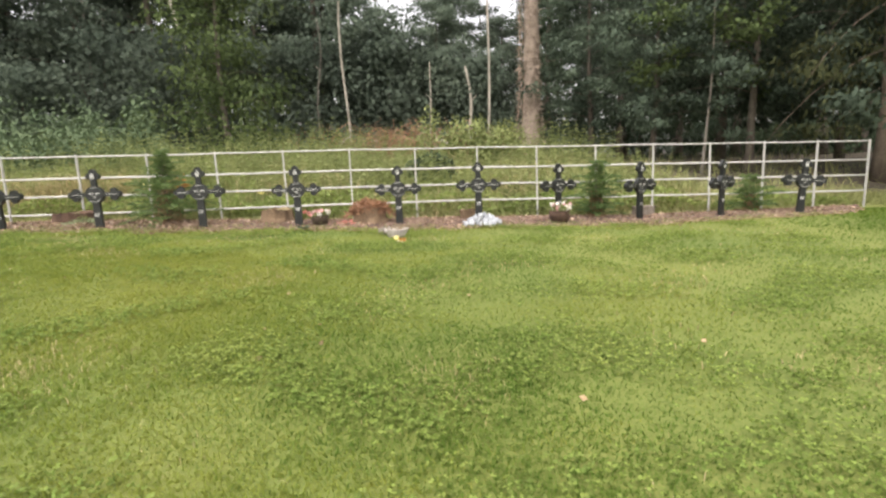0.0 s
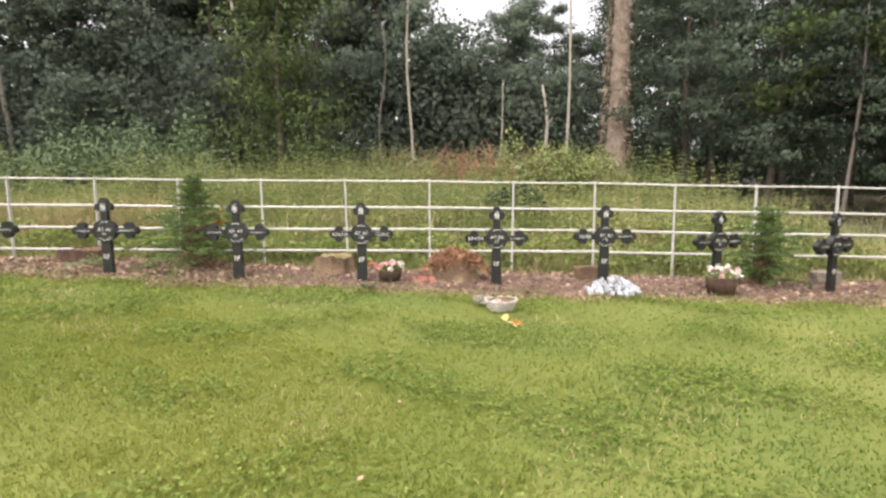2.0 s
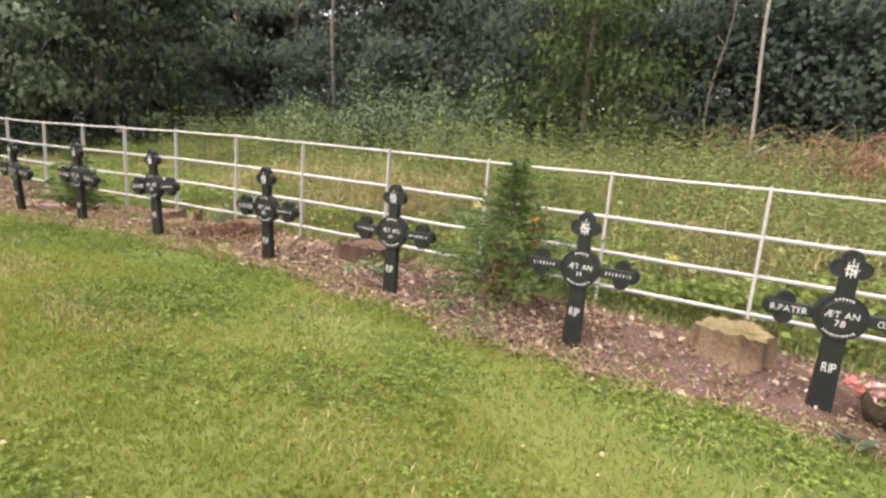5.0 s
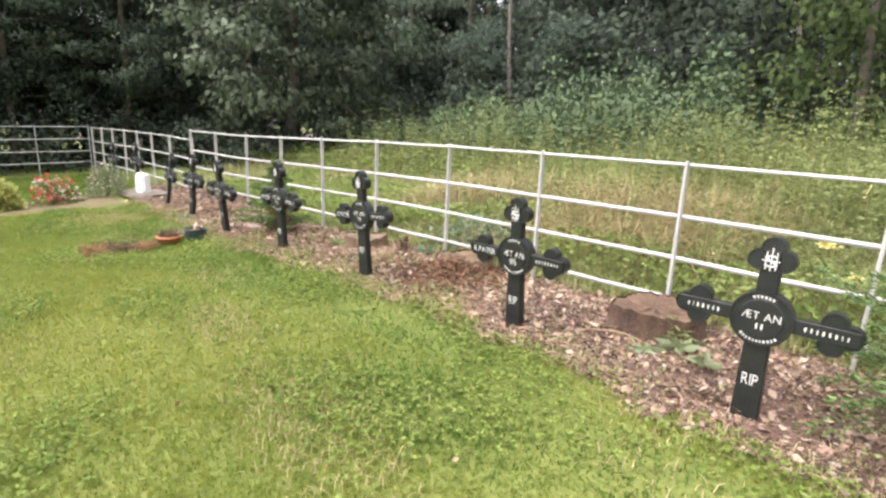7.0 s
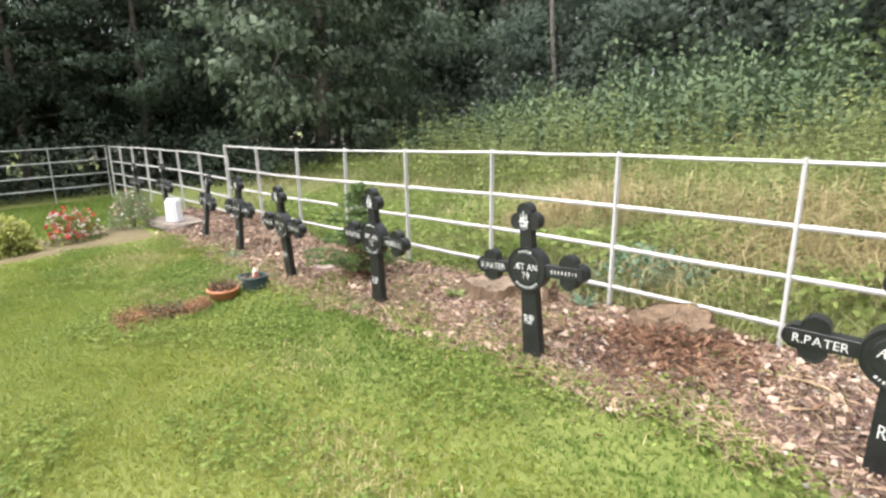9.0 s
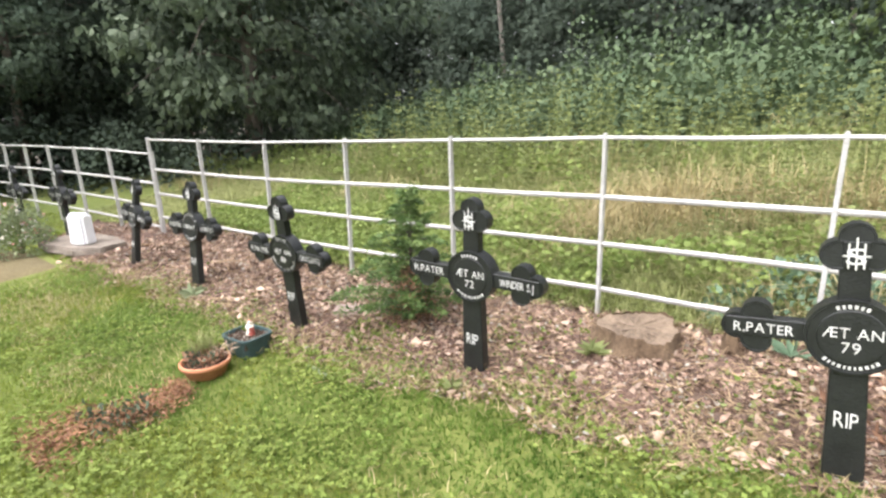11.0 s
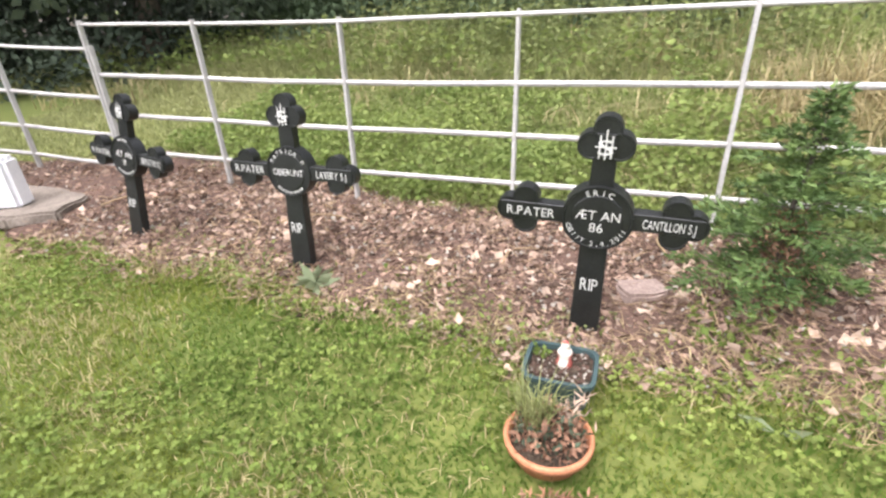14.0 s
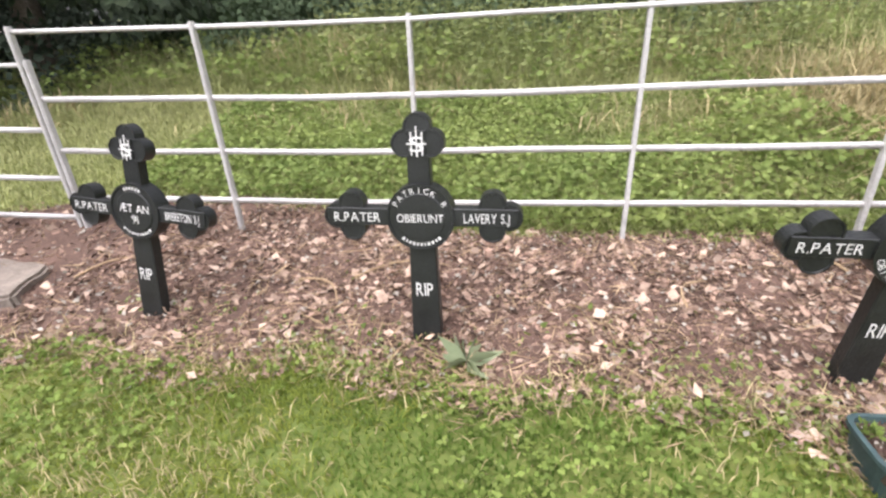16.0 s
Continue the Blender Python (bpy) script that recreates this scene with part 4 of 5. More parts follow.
# ---- brambles and dead bracken ----
def mound_cover(name, label, mat, spots, leaves, size, cat):
    """Leaves over a line of humps given as (x, y, radius, height)."""
    spots = np.array(spots)
    pick = rng.choice(len(spots), leaves, p=spots[:, 2] ** 2 / (spots[:, 2] ** 2).sum())
    c = spots[pick]
    a, e = rng.uniform(0, 6.3, leaves), np.arcsin(rng.uniform(0, 1, leaves) ** 0.8)
    rr = rng.uniform(0.7, 1.1, leaves)
    x = c[:, 0] + np.cos(a) * np.cos(e) * c[:, 2] * rr
    y = c[:, 1] + np.sin(a) * np.cos(e) * c[:, 2] * rr
    z = np.sin(e) * c[:, 3] * rr * (0.85 + 0.3 * patchy(x, y, 2.2))
    way = unit(np.stack([np.cos(a) * np.cos(e), np.sin(a) * np.cos(e), np.sin(e) * 0.6], 1) + rng.normal(0, 0.55, (leaves, 3)) + [0, 0, -0.25])
    s = size * rng.uniform(0.6, 1.35, leaves)
    out = unit(np.stack([np.cos(a) * np.cos(e), np.sin(a) * np.cos(e), np.sin(e) + 0.15], 1))
    tagged(part(name, massed(name, leaf_arrays(xyz(x, y, z), way, s, s * 0.66, 0.2), out, 0.7), mat), label, cat, kind="stuff")


def humps(n, x0, x1, y0, y1, tall, seed):
    """Small humps of uneven height, taller where the thicket is."""
    r = random.Random(seed)
    out = []
    for _ in range(n):
        x, y = r.uniform(x0, x1), r.uniform(y0, y1)
        out.append((x, y, r.uniform(0.45, 0.95), float(np.interp(x, *tall)) * r.uniform(0.55, 1.1) * (0.5 + 0.5 * (y - y0) / (y1 - y0))))
    return out


mound_cover("brambles", "dense bramble thicket rising behind the meadow", "bramble", humps(120, -22, -7.3, 15, 19.5, ([-22, -19, -15, -12.5, -9.5, -7.3], [1.3, 1.6, 2.4, 2.9, 2.9, 2.2]), 3), 48000, 0.12, "brambles")
mound_cover("undergrowth", "shaded undergrowth along the foot of the wood", "wood_leaf", humps(70, -25, 7, 20.8, 24.5, ([-25, 3, 7], [1.9, 1.9, 1.0]), 8), 21000, 0.15, "undergrowth")
mound_cover("deep_undergrowth", "dark thicket deep inside the wood", "wood_leaf", [(x, y + math.sin(x), 3.0, 3.6 + math.sin(x * 1.7)) for y in (36, 48) for x in np.arange(-44, 44, 3.2)], 26000, 0.4, "undergrowth")
mound_cover("corner_shrubs", "dark shrubs behind the corner of the fence", "shade_darkened_leaf", [(-24.6, y, 1.3, 1.9) for y in np.arange(-4, 13, 1.6)] + [(-22.5, 12, 1.5, 1.5), (-20.5, 13.2, 1.4, 1.2)], 15000, 0.13, "shrub")
mound_cover("dark_bush", "dark green bush standing in the meadow", "spruce", [(0.75, 13.2, 0.55, 1.02), (1.05, 13.4, 0.42, 0.85), (0.42, 13.3, 0.42, 0.8)], 5000, 0.08, "bush")
mound_cover("fence_weeds", "tangled leafy weeds along the back of the fence", "nettle", humps(40, -2.5, 7, 10.4, 12.6, ([-2.5, 2, 9.5], [0.5, 0.75, 0.65]), 21), 9000, 0.075, "weeds")
mound_cover("leafy_weeds", "leafy weeds with pale tips by the dead stem", "nettle", [(2.2, 16.5, 0.9, 1.9), (3.5, 17.5, 1.0, 1.7), (0.9, 15.8, 0.45, 2.3)], 5000, 0.11, "weeds")


mound_cover("teal_weeds", "low blue-green weeds just behind the fence", "teal_weed", [(-8.25, 9.98, 0.36, 0.3), (-8.6, 9.82, 0.25, 0.2), (-7.95, 10.1, 0.3, 0.26)], 1300, 0.055, "weeds")


def bracken():
    n = 900
    out = []
    for _ in range(n):
        x, y = rng.normal(0.7, 1.7), rng.normal(19.8, 0.8)
        a, ln = rng.uniform(0, 6.3), rng.uniform(0.8, 2.2)
        k = np.linspace(0, 1, 5)
        top = (0.75 + 0.5 * math.sin(x * 3.1) * math.sin(y * 4 + x)) * rng.uniform(0.3, 1.5) + 0.35
        p = np.stack([x + np.cos(a) * ln * (k - 0.5), y + np.sin(a) * ln * (k - 0.5), ground_z(x, y) + top * (1 - (2 * k - 1) ** 2 * 0.55)], 1)
        out.append(tube_arrays(p, 0.009 * (1.2 - k), 4))
    return joined(*out)


tagged(part("dead_bracken", mesh_of("dead_bracken", *bracken()), "bracken"), "heap of brown dead branches beyond the meadow", "dead branches", kind="stuff")
for x, y, z, dx, dz, r in ((-2.6, 19.2, 2.1, 0.75, 0.85, 0.05), (1.9, 18.6, 2.2, 1.3, -0.75, 0.045)):
    log = thing("fallen_branch", Matrix.Translation((x, y, z)), "pale fallen branch caught in the weeds", "branch", "fallen branches")
    k = np.linspace(-0.5, 1, 7)
    part("branch", smooth(mesh_of("branch", *tube_arrays(np.stack([dx * k, 0.1 * k, dz * k - 0.15 * k * k], 1), r * (1.1 - 0.5 * k), 7, 0.08))), "dead_wood", log)


# ---- mulch chips, needles and twigs on the bed ----
def chips(n, size0, size1, ratio, spill=0.06):
    x = rng.uniform(-17, 9.2, n)
    x = np.where(rng.uniform(0, 1, n) < 0.55, rng.uniform(-15, -3, n), x)
    f = rng.uniform(-spill, 1.05, n)
    y = bed_edge(x) + f * (bed_back(x) - 0.1 - bed_edge(x))
    a = rng.uniform(0, 6.3, n)
    way = unit(np.stack([np.cos(a), np.sin(a), rng.normal(0.1, 0.28, n)], 1))
    s = rng.uniform(size0, size1, n)
    base = np.stack([x, y, bed_z(x, y) + rng.uniform(0.0, 0.014, n)], 1)
    return leaf_arrays(base, way, s, s * ratio * rng.uniform(0.5, 1.4, n), 0.18)


tagged(part("bark_chips", mesh_of("bark_chips", *joined(chips(60000, 0.015, 0.045, 0.5), chips(4500, 0.04, 0.085, 0.45))), "chip"), "loose brown bark chips and dead leaves on the bed", "mulch", kind="stuff")
tagged(part("pale_chips", mesh_of("pale_chips", *chips(8000, 0.014, 0.04, 0.6)), "dead_wood"), "bleached wood chips scattered over the mulch", "mulch", kind="stuff")
tagged(part("dead_leaves", mesh_of("dead_leaves", *joined(chips(4200, 0.03, 0.08, 0.7), chips(900, 0.05, 0.085, 0.55))), "dead_leaf"), "curled tan dead leaves blown over the mulch", "dead leaves", kind="stuff")
tagged(part("dry_needles", mesh_of("dry_needles", *chips(13000, 0.06, 0.16, 0.035, 0.12)), "straw"), "dry needles and straw lying on the mulch", "straw", kind="stuff")


def edge_weeds(n):
    """Small weeds that creep from the lawn on to the mulch."""
    x = rng.uniform(-15, 8.5, n)
    y = bed_edge(x) + rng.normal(0.08, 0.16, n)
    ok = patchy(x, y, 2.3) > 0.5
    x, y = x[ok], y[ok]
    a = rng.uniform(0, 6.3, len(x))
    way = unit(np.stack([np.cos(a), np.sin(a), rng.uniform(0, 0.6, len(x))], 1))
    s = rng.uniform(0.012, 0.032, len(x))
    return leaf_arrays(np.stack([x, y, bed_z(x, y) + rng.uniform(0.01, 0.05, len(x))], 1), way, s, s * 0.7, 0.15)


tagged(part("edge_weeds", mesh_of("edge_weeds", *edge_weeds(7500)), "nettle"), "small green weeds creeping over the edge of the mulch", "weeds", kind="stuff")


def edge_straw(n):
    """Bleached grass that fringes the lawn where it meets the mulch."""
    x = rng.uniform(-15, 8.5, n)
    y = bed_edge(x) + rng.normal(0.0, 0.09, n)
    return blade_arrays(np.stack([x, y, bed_z(x, y) - 0.01], 1), rng.uniform(0.03, 0.1, n), 0.005, 1.6, 0.6)


tagged(part("edge_straw", mesh_of("edge_straw", *edge_straw(4500)), "hay"), "bleached grass fringing the edge of the lawn", "grass", kind="stuff")
# ---- flower strip at the far end of the lawn ----
M["strip"] = material("thin_turf", (0.085, 0.066, 0.032), (0.165, 0.135, 0.066), 2.5, 0.95, 0.8, 30)
sx, sy = np.meshgrid(np.linspace(-16.6, -15.0, 12), np.linspace(3.0, 8.0, 30))
sv = xyz(sx, sy, 0.03)
sv[[0, -1], :, 2] -= 0.06
sv[:, [0, -1], 2] -= 0.06
si, sj = np.meshgrid(np.arange(29), np.arange(11), indexing="ij")
sk = si * 12 + sj
tagged(part("flower_strip", smooth(mesh_of("flower_strip", sv.reshape(-1, 3), np.stack([sk, sk + 1, sk + 13, sk + 12], -1).reshape(-1, 4))), "strip"), "strip of bare brown earth planted with flowers", "flower bed", kind="structure")


def flower_bush(x, y, h, w, label, leaf="clover", blooms=(), n=900, leaf_size=0.07):
    root = thing("flower_bush", on(x, y, 0.02), label, "flowering bush", "bushes on the flower strip")
    stems = []
    for k in range(14):
        a, e = rng.uniform(0, 6.3), rng.uniform(0.1, 0.8)
        m = np.linspace(0, 1, 4)
        stems.append(tube_arrays(np.stack([np.cos(a) * e * w * 0.5 * m, np.sin(a) * e * w * 0.5 * m, h * 0.85 * m - 0.05], 1), 0.006, 4))
    part("stems", mesh_of("stems", *joined(*stems)), "nettle", root)

    def cloud(n, lo):
        a, e, r = rng.uniform(0, 6.3, n), np.arcsin(rng.uniform(lo, 1, n)), rng.uniform(0.6, 1.05, n)
        d = np.stack([np.cos(a) * np.cos(e), np.sin(a) * np.cos(e), np.sin(e)], 1)
        return d * r[:, None] * [w / 2, w / 2, h], unit(d + rng.normal(0, 0.5, (n, 3)))

    p, way = cloud(n, 0.0)
    s = leaf_size * rng.uniform(0.6, 1.3, n)
    part("foliage", mesh_of("foliage", *leaf_arrays(p, way, s, s * 0.6)), leaf, root)
    for colour, count, size in blooms:
        c, d = cloud(count, 0.25)
        c = np.repeat(c * 1.03, 7, 0)
        petals = unit(np.repeat(d, 7, 0) + rng.normal(0, 0.8, (count * 7, 3)))
        part("bloom_cluster", mesh_of("bloom_cluster", *leaf_arrays(c, petals, size, size * 0.75, 0.1)), colour, root, colour + " flowers")["kind"] = "stuff"
    return root


flower_bush(-15.65, 6.15, 0.5, 0.65, "yellow-green leafy plant on the flower strip", "lime", (("white", 22, 0.04), ("yellow", 20, 0.045)), 1300, 0.1)
flower_bush(-15.9, 6.98, 0.5, 0.75, "bush of red and white flowers on the flower strip", "clover", (("red", 46, 0.06), ("pink", 34, 0.055), ("white", 48, 0.05)), 700, 0.06)
flower_bush(-16.1, 7.85, 0.62, 0.7, "grey-green bush with small whitish flowers", "dock", (("pink", 40, 0.032), ("white", 40, 0.03)), 1300, 0.05)
flower_bush(-15.8, 4.8, 0.4, 0.55, "low leafy plant on the flower strip", "clover", (), 700, 0.07)


# ---- slab and water can ----
def slab():
    root = thing("concrete_slab", on_bed(-15.66, 8.38, -0.02, 8), "rough weathered concrete slab at the end of the bed", "slab")
    out = [(-0.6, -0.27), (-0.2, -0.33), (0.35, -0.3), (0.62, -0.12), (0.56, 0.2), (0.2, 0.32), (-0.4, 0.3), (-0.62, 0.1)]
    bm = bmesh.new()
    f = bm.faces.new([bm.verts.new((x, y, 0)) for x, y in out])
    up = bmesh.ops.extrude_face_region(bm, geom=[f])
    bmesh.ops.translate(bm, verts=[g for g in up["geom"] if isinstance(g, bmesh.types.BMVert)], vec=(0, 0, 0.1))
    bmesh.ops.bevel(bm, geom=bm.edges[:], offset=0.018, segments=2, affect="EDGES")
    bmesh.ops.triangulate(bm, faces=bm.faces[:])
    bmesh.ops.subdivide_edges(bm, edges=bm.edges[:], cuts=3, use_grid_fill=True)
    for v in bm.verts:
        v.co += v.co.normalized() * (0.045 * noise.noise(v.co * 4) + 0.02 * noise.noise(v.co * 13))
        v.co.z += 0.012 * noise.noise(v.co * 9) + 0.006 * noise.noise(v.co * 30)
    bmesh.ops.recalc_face_normals(bm, faces=bm.faces)
    part("slab", bm, "concrete", root)


slab()


def water_can():
    root = thing("water_can", on_bed(-15.5, 8.33, 0.07, 25), "white plastic jerrycan standing on the concrete slab", "jerrycan")
    bm = box_bm(0.25, 0.18, 0.39, 0, 0.03)
    for v in bm.verts:
        if v.co.z > 0.33:
            v.co.x *= 0.95
            v.co.y *= 0.93
    part("body", bm, "jug", root)
    part("neck", smooth(mesh_of("neck", *lathe([(0.001, 0.35), (0.024, 0.35), (0.024, 0.38), (0.03, 0.38), (0.03, 0.4), (0.001, 0.402)], 16))), "jug", root).location = (-0.075, 0, 0)
    k = np.linspace(0, 1, 7)
    part("handle", smooth(mesh_of("handle", *tube_arrays(np.stack([-0.02 + 0.12 * k, 0 * k, 0.36 + 0.035 * np.sin(np.pi * k) ** 0.5], 1), 0.014, 8))), "jug", root)


water_can()


# ---- conifers on the bed ----
def small_conifer(x, y, h, w, leaves, label, seed, brown=0, name="conifer_bush", taper=1.2):
    root = thing(name, on_bed(x, y, -0.02, seed * 40), label, "conifer", "young conifers on the bed")
    global rng
    keep, rng = rng, np.random.default_rng(seed)
    k = np.linspace(0, 1, 6)
    wood, tips = [tube_arrays(np.stack([0.02 * np.sin(k * 4), 0.02 * np.cos(k * 3), k * h], 1), 0.014 * (1.1 - k), 6)], []
    n = leaves // 190
    for j in range(n):
        f = 0.04 + 0.93 * (j / n) ** 1.15
        a = j * 2.4 + rng.uniform(-0.3, 0.3)
        ln = (w * 1.3 * (1 - f) ** taper + 0.035) * rng.uniform(0.4, 1.35)
        m = np.linspace(0, 1, 5)
        out = np.array([math.cos(a), math.sin(a), 0])
        limb = np.array([0, 0, f * h]) + out * ln * m[:, None] + np.array([0, 0, 1]) * (ln * (rng.uniform(0.35, 0.75) * m - 0.4 * m**2))[:, None]
        wood.append(tube_arrays(limb, 0.004 * (1.2 - m), 4))
        side = np.array([-out[1], out[0], 0])
        count = int(170 * (0.3 + ln / w))
        u = rng.uniform(0.12, 1, count)
        fan = rng.normal(0, 0.13, count) * (ln + 0.05) * (1.15 - u)
        p = np.stack([np.interp(u, m, limb[:, c]) for c in range(3)], 1) + fan[:, None] * side + rng.normal(0, 0.008, (count, 3))
        tips.append((p, unit(out * 0.7 + np.sign(fan)[:, None] * side * 0.6 + rng.normal(0, 0.35, (count, 3)) + [0, 0, 0.15])))
    p, way = np.concatenate([c[0] for c in tips]), np.concatenate([c[1] for c in tips])
    s = rng.uniform(0.022, 0.05, len(p))
    part("trunk", mesh_of("trunk", *joined(*wood)), "bark", root)
    part("foliage", mesh_of("foliage", *leaf_arrays(p, way, s, s * 0.3, 0.1)), "conifer", root, "feathery green needles")
    count = leaves // 14
    a, q = rng.uniform(0, 6.3, count), rng.uniform(0.05, 0.55, count) ** 1.3
    c = np.stack([np.cos(a) * w * 0.5 * rng.uniform(0, 1, count) * (1 - q), np.sin(a) * w * 0.5 * rng.uniform(0, 1, count) * (1 - q), q * h], 1)
    part("dead_inner_needles", mesh_of("dead_inner_needles", *leaf_arrays(c, unit(rng.normal(0, 1, (count, 3)) + [0, 0, -0.3]), 0.045, 0.012)), "bracken", root, "brown dead inner needles")
    rng = keep
    if brown:
        c = np.array([0.08, -w * 0.75, h * 0.5]) + rng.normal(0, 0.04, (brown, 3)) * [1, 1, 1.6]
        part("browned_sprig", mesh_of("browned_sprig", *leaf_arrays(c, unit(rng.normal(0, 1, (brown, 3))), 0.07, 0.025)), "orange", root, "orange-brown dying needles")
    return root


small_conifer(-10.45, 8.66, 0.98, 0.44, 12000, "small dark green conifer growing in the mulch", 21)
small_conifer(-4.03, 9.0, 1.28, 0.66, 21000, "bushy young conifer with an orange-brown dying patch", 22, 130, taper=0.85)
small_conifer(3.7, 9.35, 1.1, 0.42, 17000, "dense dark green conifer bush beside a grave cross", 23, taper=0.55)
small_conifer(6.95, 9.6, 0.75, 0.4, 9000, "low green bush between two grave crosses", 24, taper=0.6)


# ---- tree stumps ----
M["rot"] = material("rotten_wood", (0.07, 0.035, 0.02), (0.22, 0.12, 0.07), 4.0, 0.95, 0.2, 40, island=0.4)
M["tan_wood"] = material("weathered_tan_wood", (0.085, 0.062, 0.042), (0.235, 0.175, 0.122), 7.0, 0.95, 1.0, 45)
M["split_wood"] = material("split_wood", (0.065, 0.042, 0.026), (0.215, 0.148, 0.09), 6.0, 0.95, 1.0, 40)
def stump(x, y, r, h, label, seed, top="stump_top", ragged=0.25, roots=6, skin="stump"):
    global rng
    keep, rng = rng, np.random.default_rng(seed)
    root = thing("tree_stump", on_bed(x, y, -0.03, seed * 33), label, "tree stump", "tree stumps in the bed")
    n = 72
    a = np.linspace(0, 2 * np.pi, n, endpoint=False)
    wob = 1 + 0.06 * np.sin(a * 3 + seed) + 0.05 * np.sin(a * 7 + 2 * seed) + 0.035 * np.abs(np.sin(a * 11 + seed)) + 0.02 * rng.normal(size=n)
    rise = 1 + ragged * (0.5 * np.sin(a * 2 + seed) + 0.35 * np.sin(a * 9 + 3 * seed) * np.sin(a * 4) + 0.15 * rng.normal(size=n))
    rings = []
    for f, w in ((0, 1.28), (0.12, 1.15), (0.35, 1.04), (0.7, 1.0), (1.0, 0.97)):
        flare = 1 + (w - 1) * (1 + 0.6 * np.sin(a * roots + seed))
        rings.append(np.stack([np.cos(a) * r * wob * flare, np.sin(a) * r * wob * flare, h * f * (1 + (rise - 1) * f)], 1))
    v = np.concatenate(rings)
    i, j = np.meshgrid(np.arange(4), np.arange(n), indexing="ij")
    p, q = i * n + j, i * n + (j + 1) % n
    t = np.concatenate([np.stack([p, q, q + n], -1).reshape(-1, 3), np.stack([p, q + n, p + n], -1).reshape(-1, 3)])
    part("bark", mesh_of("bark", v, t), skin, root, "split brown bark")
    rim = rings[-1]
    inner = [rim * [f, f, 1] + [0, 0, -0.012 - 0.02 * (1 - f)] + rng.normal(0, 0.004, (n, 3)) for f in (0.995, 0.7, 0.35)]
    v = np.concatenate([*inner, [[0, 0, h * 0.93]]])
    i, j = np.meshgrid(np.arange(2), np.arange(n), indexing="ij")
    p, q = i * n + j, i * n + (j + 1) % n
    k = np.arange(n)
    t = np.concatenate([np.stack([p, q, q + n], -1).reshape(-1, 3), np.stack([p, q + n, p + n], -1).reshape(-1, 3), np.stack([2 * n + k, 2 * n + (k + 1) % n, 0 * k + 3 * n], 1)])
    part("cut_face", mesh_of("cut_face", v, t), top, root, "weathered sawn face")
    rng = keep
    return root


def heap(x, y, r, h, n, size, mat, name, label, cat):
    d = rng.normal(0, 0.45, (n, 2)) * r
    z = h * np.exp(-(d**2).sum(1) / (r * r * 0.4)) * rng.uniform(0.2, 1.1, n)
    base = np.stack([x + d[:, 0], y + d[:, 1], bed_z(x + d[:, 0], y + d[:, 1]) + z], 1)
    way = unit(rng.normal(0, 1, (n, 3)) * [1, 1, 0.5])
    s = size * rng.uniform(0.5, 1.3, n)
    return tagged(part(name, mesh_of(name, *leaf_arrays(base, way, s, s * 0.3)), mat), label, cat, kind="stuff")


stump(-9.04, 9.04, 0.23, 0.15, "low brown tree stump with a weathered tan top by the fence", 3, "tan_wood", ragged=0.16, skin="split_wood")
stump(-8.56, 9.2, 0.055, 0.13, "small splintered dark remnant of a stump", 4, "stump_top", ragged=0.7, skin="split_wood")
stump(-7.57, 9.2, 0.25, 0.18, "rotten tree stump crumbling into splinters", 5, "split_wood", ragged=0.16, roots=9, skin="split_wood")
heap(-7.45, 8.95, 0.6, 0.13, 1500, 0.07, "rot", "rotten_wood", "crumbled red-brown rotten wood round the stump", "wood debris")
stump(-5.7, 9.18, 0.3, 0.2, "broad brown tree stump with weeds round it", 7, ragged=0.15)
heap(-5.5, 9.0, 0.3, 0.16, 220, 0.06, "nettle", "stump_weeds", "dark green weeds growing round a stump", "weeds")
stump(-2.25, 9.22, 0.26, 0.24, "tree stump with a mossy yellowish top", 9, "moss", 0.16, skin="split_wood")
stump(-0.56, 9.03, 0.27, 0.28, "tree stump topped with brown dead plants", 11, "stump_top", 0.12, skin="split_wood")


def dead_topping():
    root = thing("dead_heather", on_bed(-0.56, 9.0, 0.24), "russet dead heather spilling over a stump", "dead plant")
    n = 3600
    d = rng.normal(0, 0.115, (n, 2)) * [1.3, 0.9]
    far = np.hypot(d[:, 0], d[:, 1])
    z = 0.11 * np.exp(-far**2 / 0.07) * rng.uniform(0.0, 1.1, n) - 0.9 * np.maximum(far - 0.25, 0)
    s = rng.uniform(0.05, 0.13, n)
    way = unit(np.stack([d[:, 0] * 3, d[:, 1] * 3, 0 * z - 0.3], 1) + rng.normal(0, 0.7, (n, 3)))
    rust = rng.uniform(0, 1, n) < 0.6
    for name, k, mat in (("dead_growth", rust, "heather"), ("rust_growth", ~rust, "bracken")):
        tagged(part(name, mesh_of(name, *leaf_arrays(np.stack([d[k, 0], d[k, 1], np.maximum(z[k], -0.2)], 1), way[k], s[k], s[k] * 0.2)), mat, root), kind="stuff")


dead_topping()
heap(-0.98, 8.8, 0.22, 0.04, 200, 0.045, "faded_red", "red_petals", "fallen faded red petals on the mulch beside a stump", "petals")


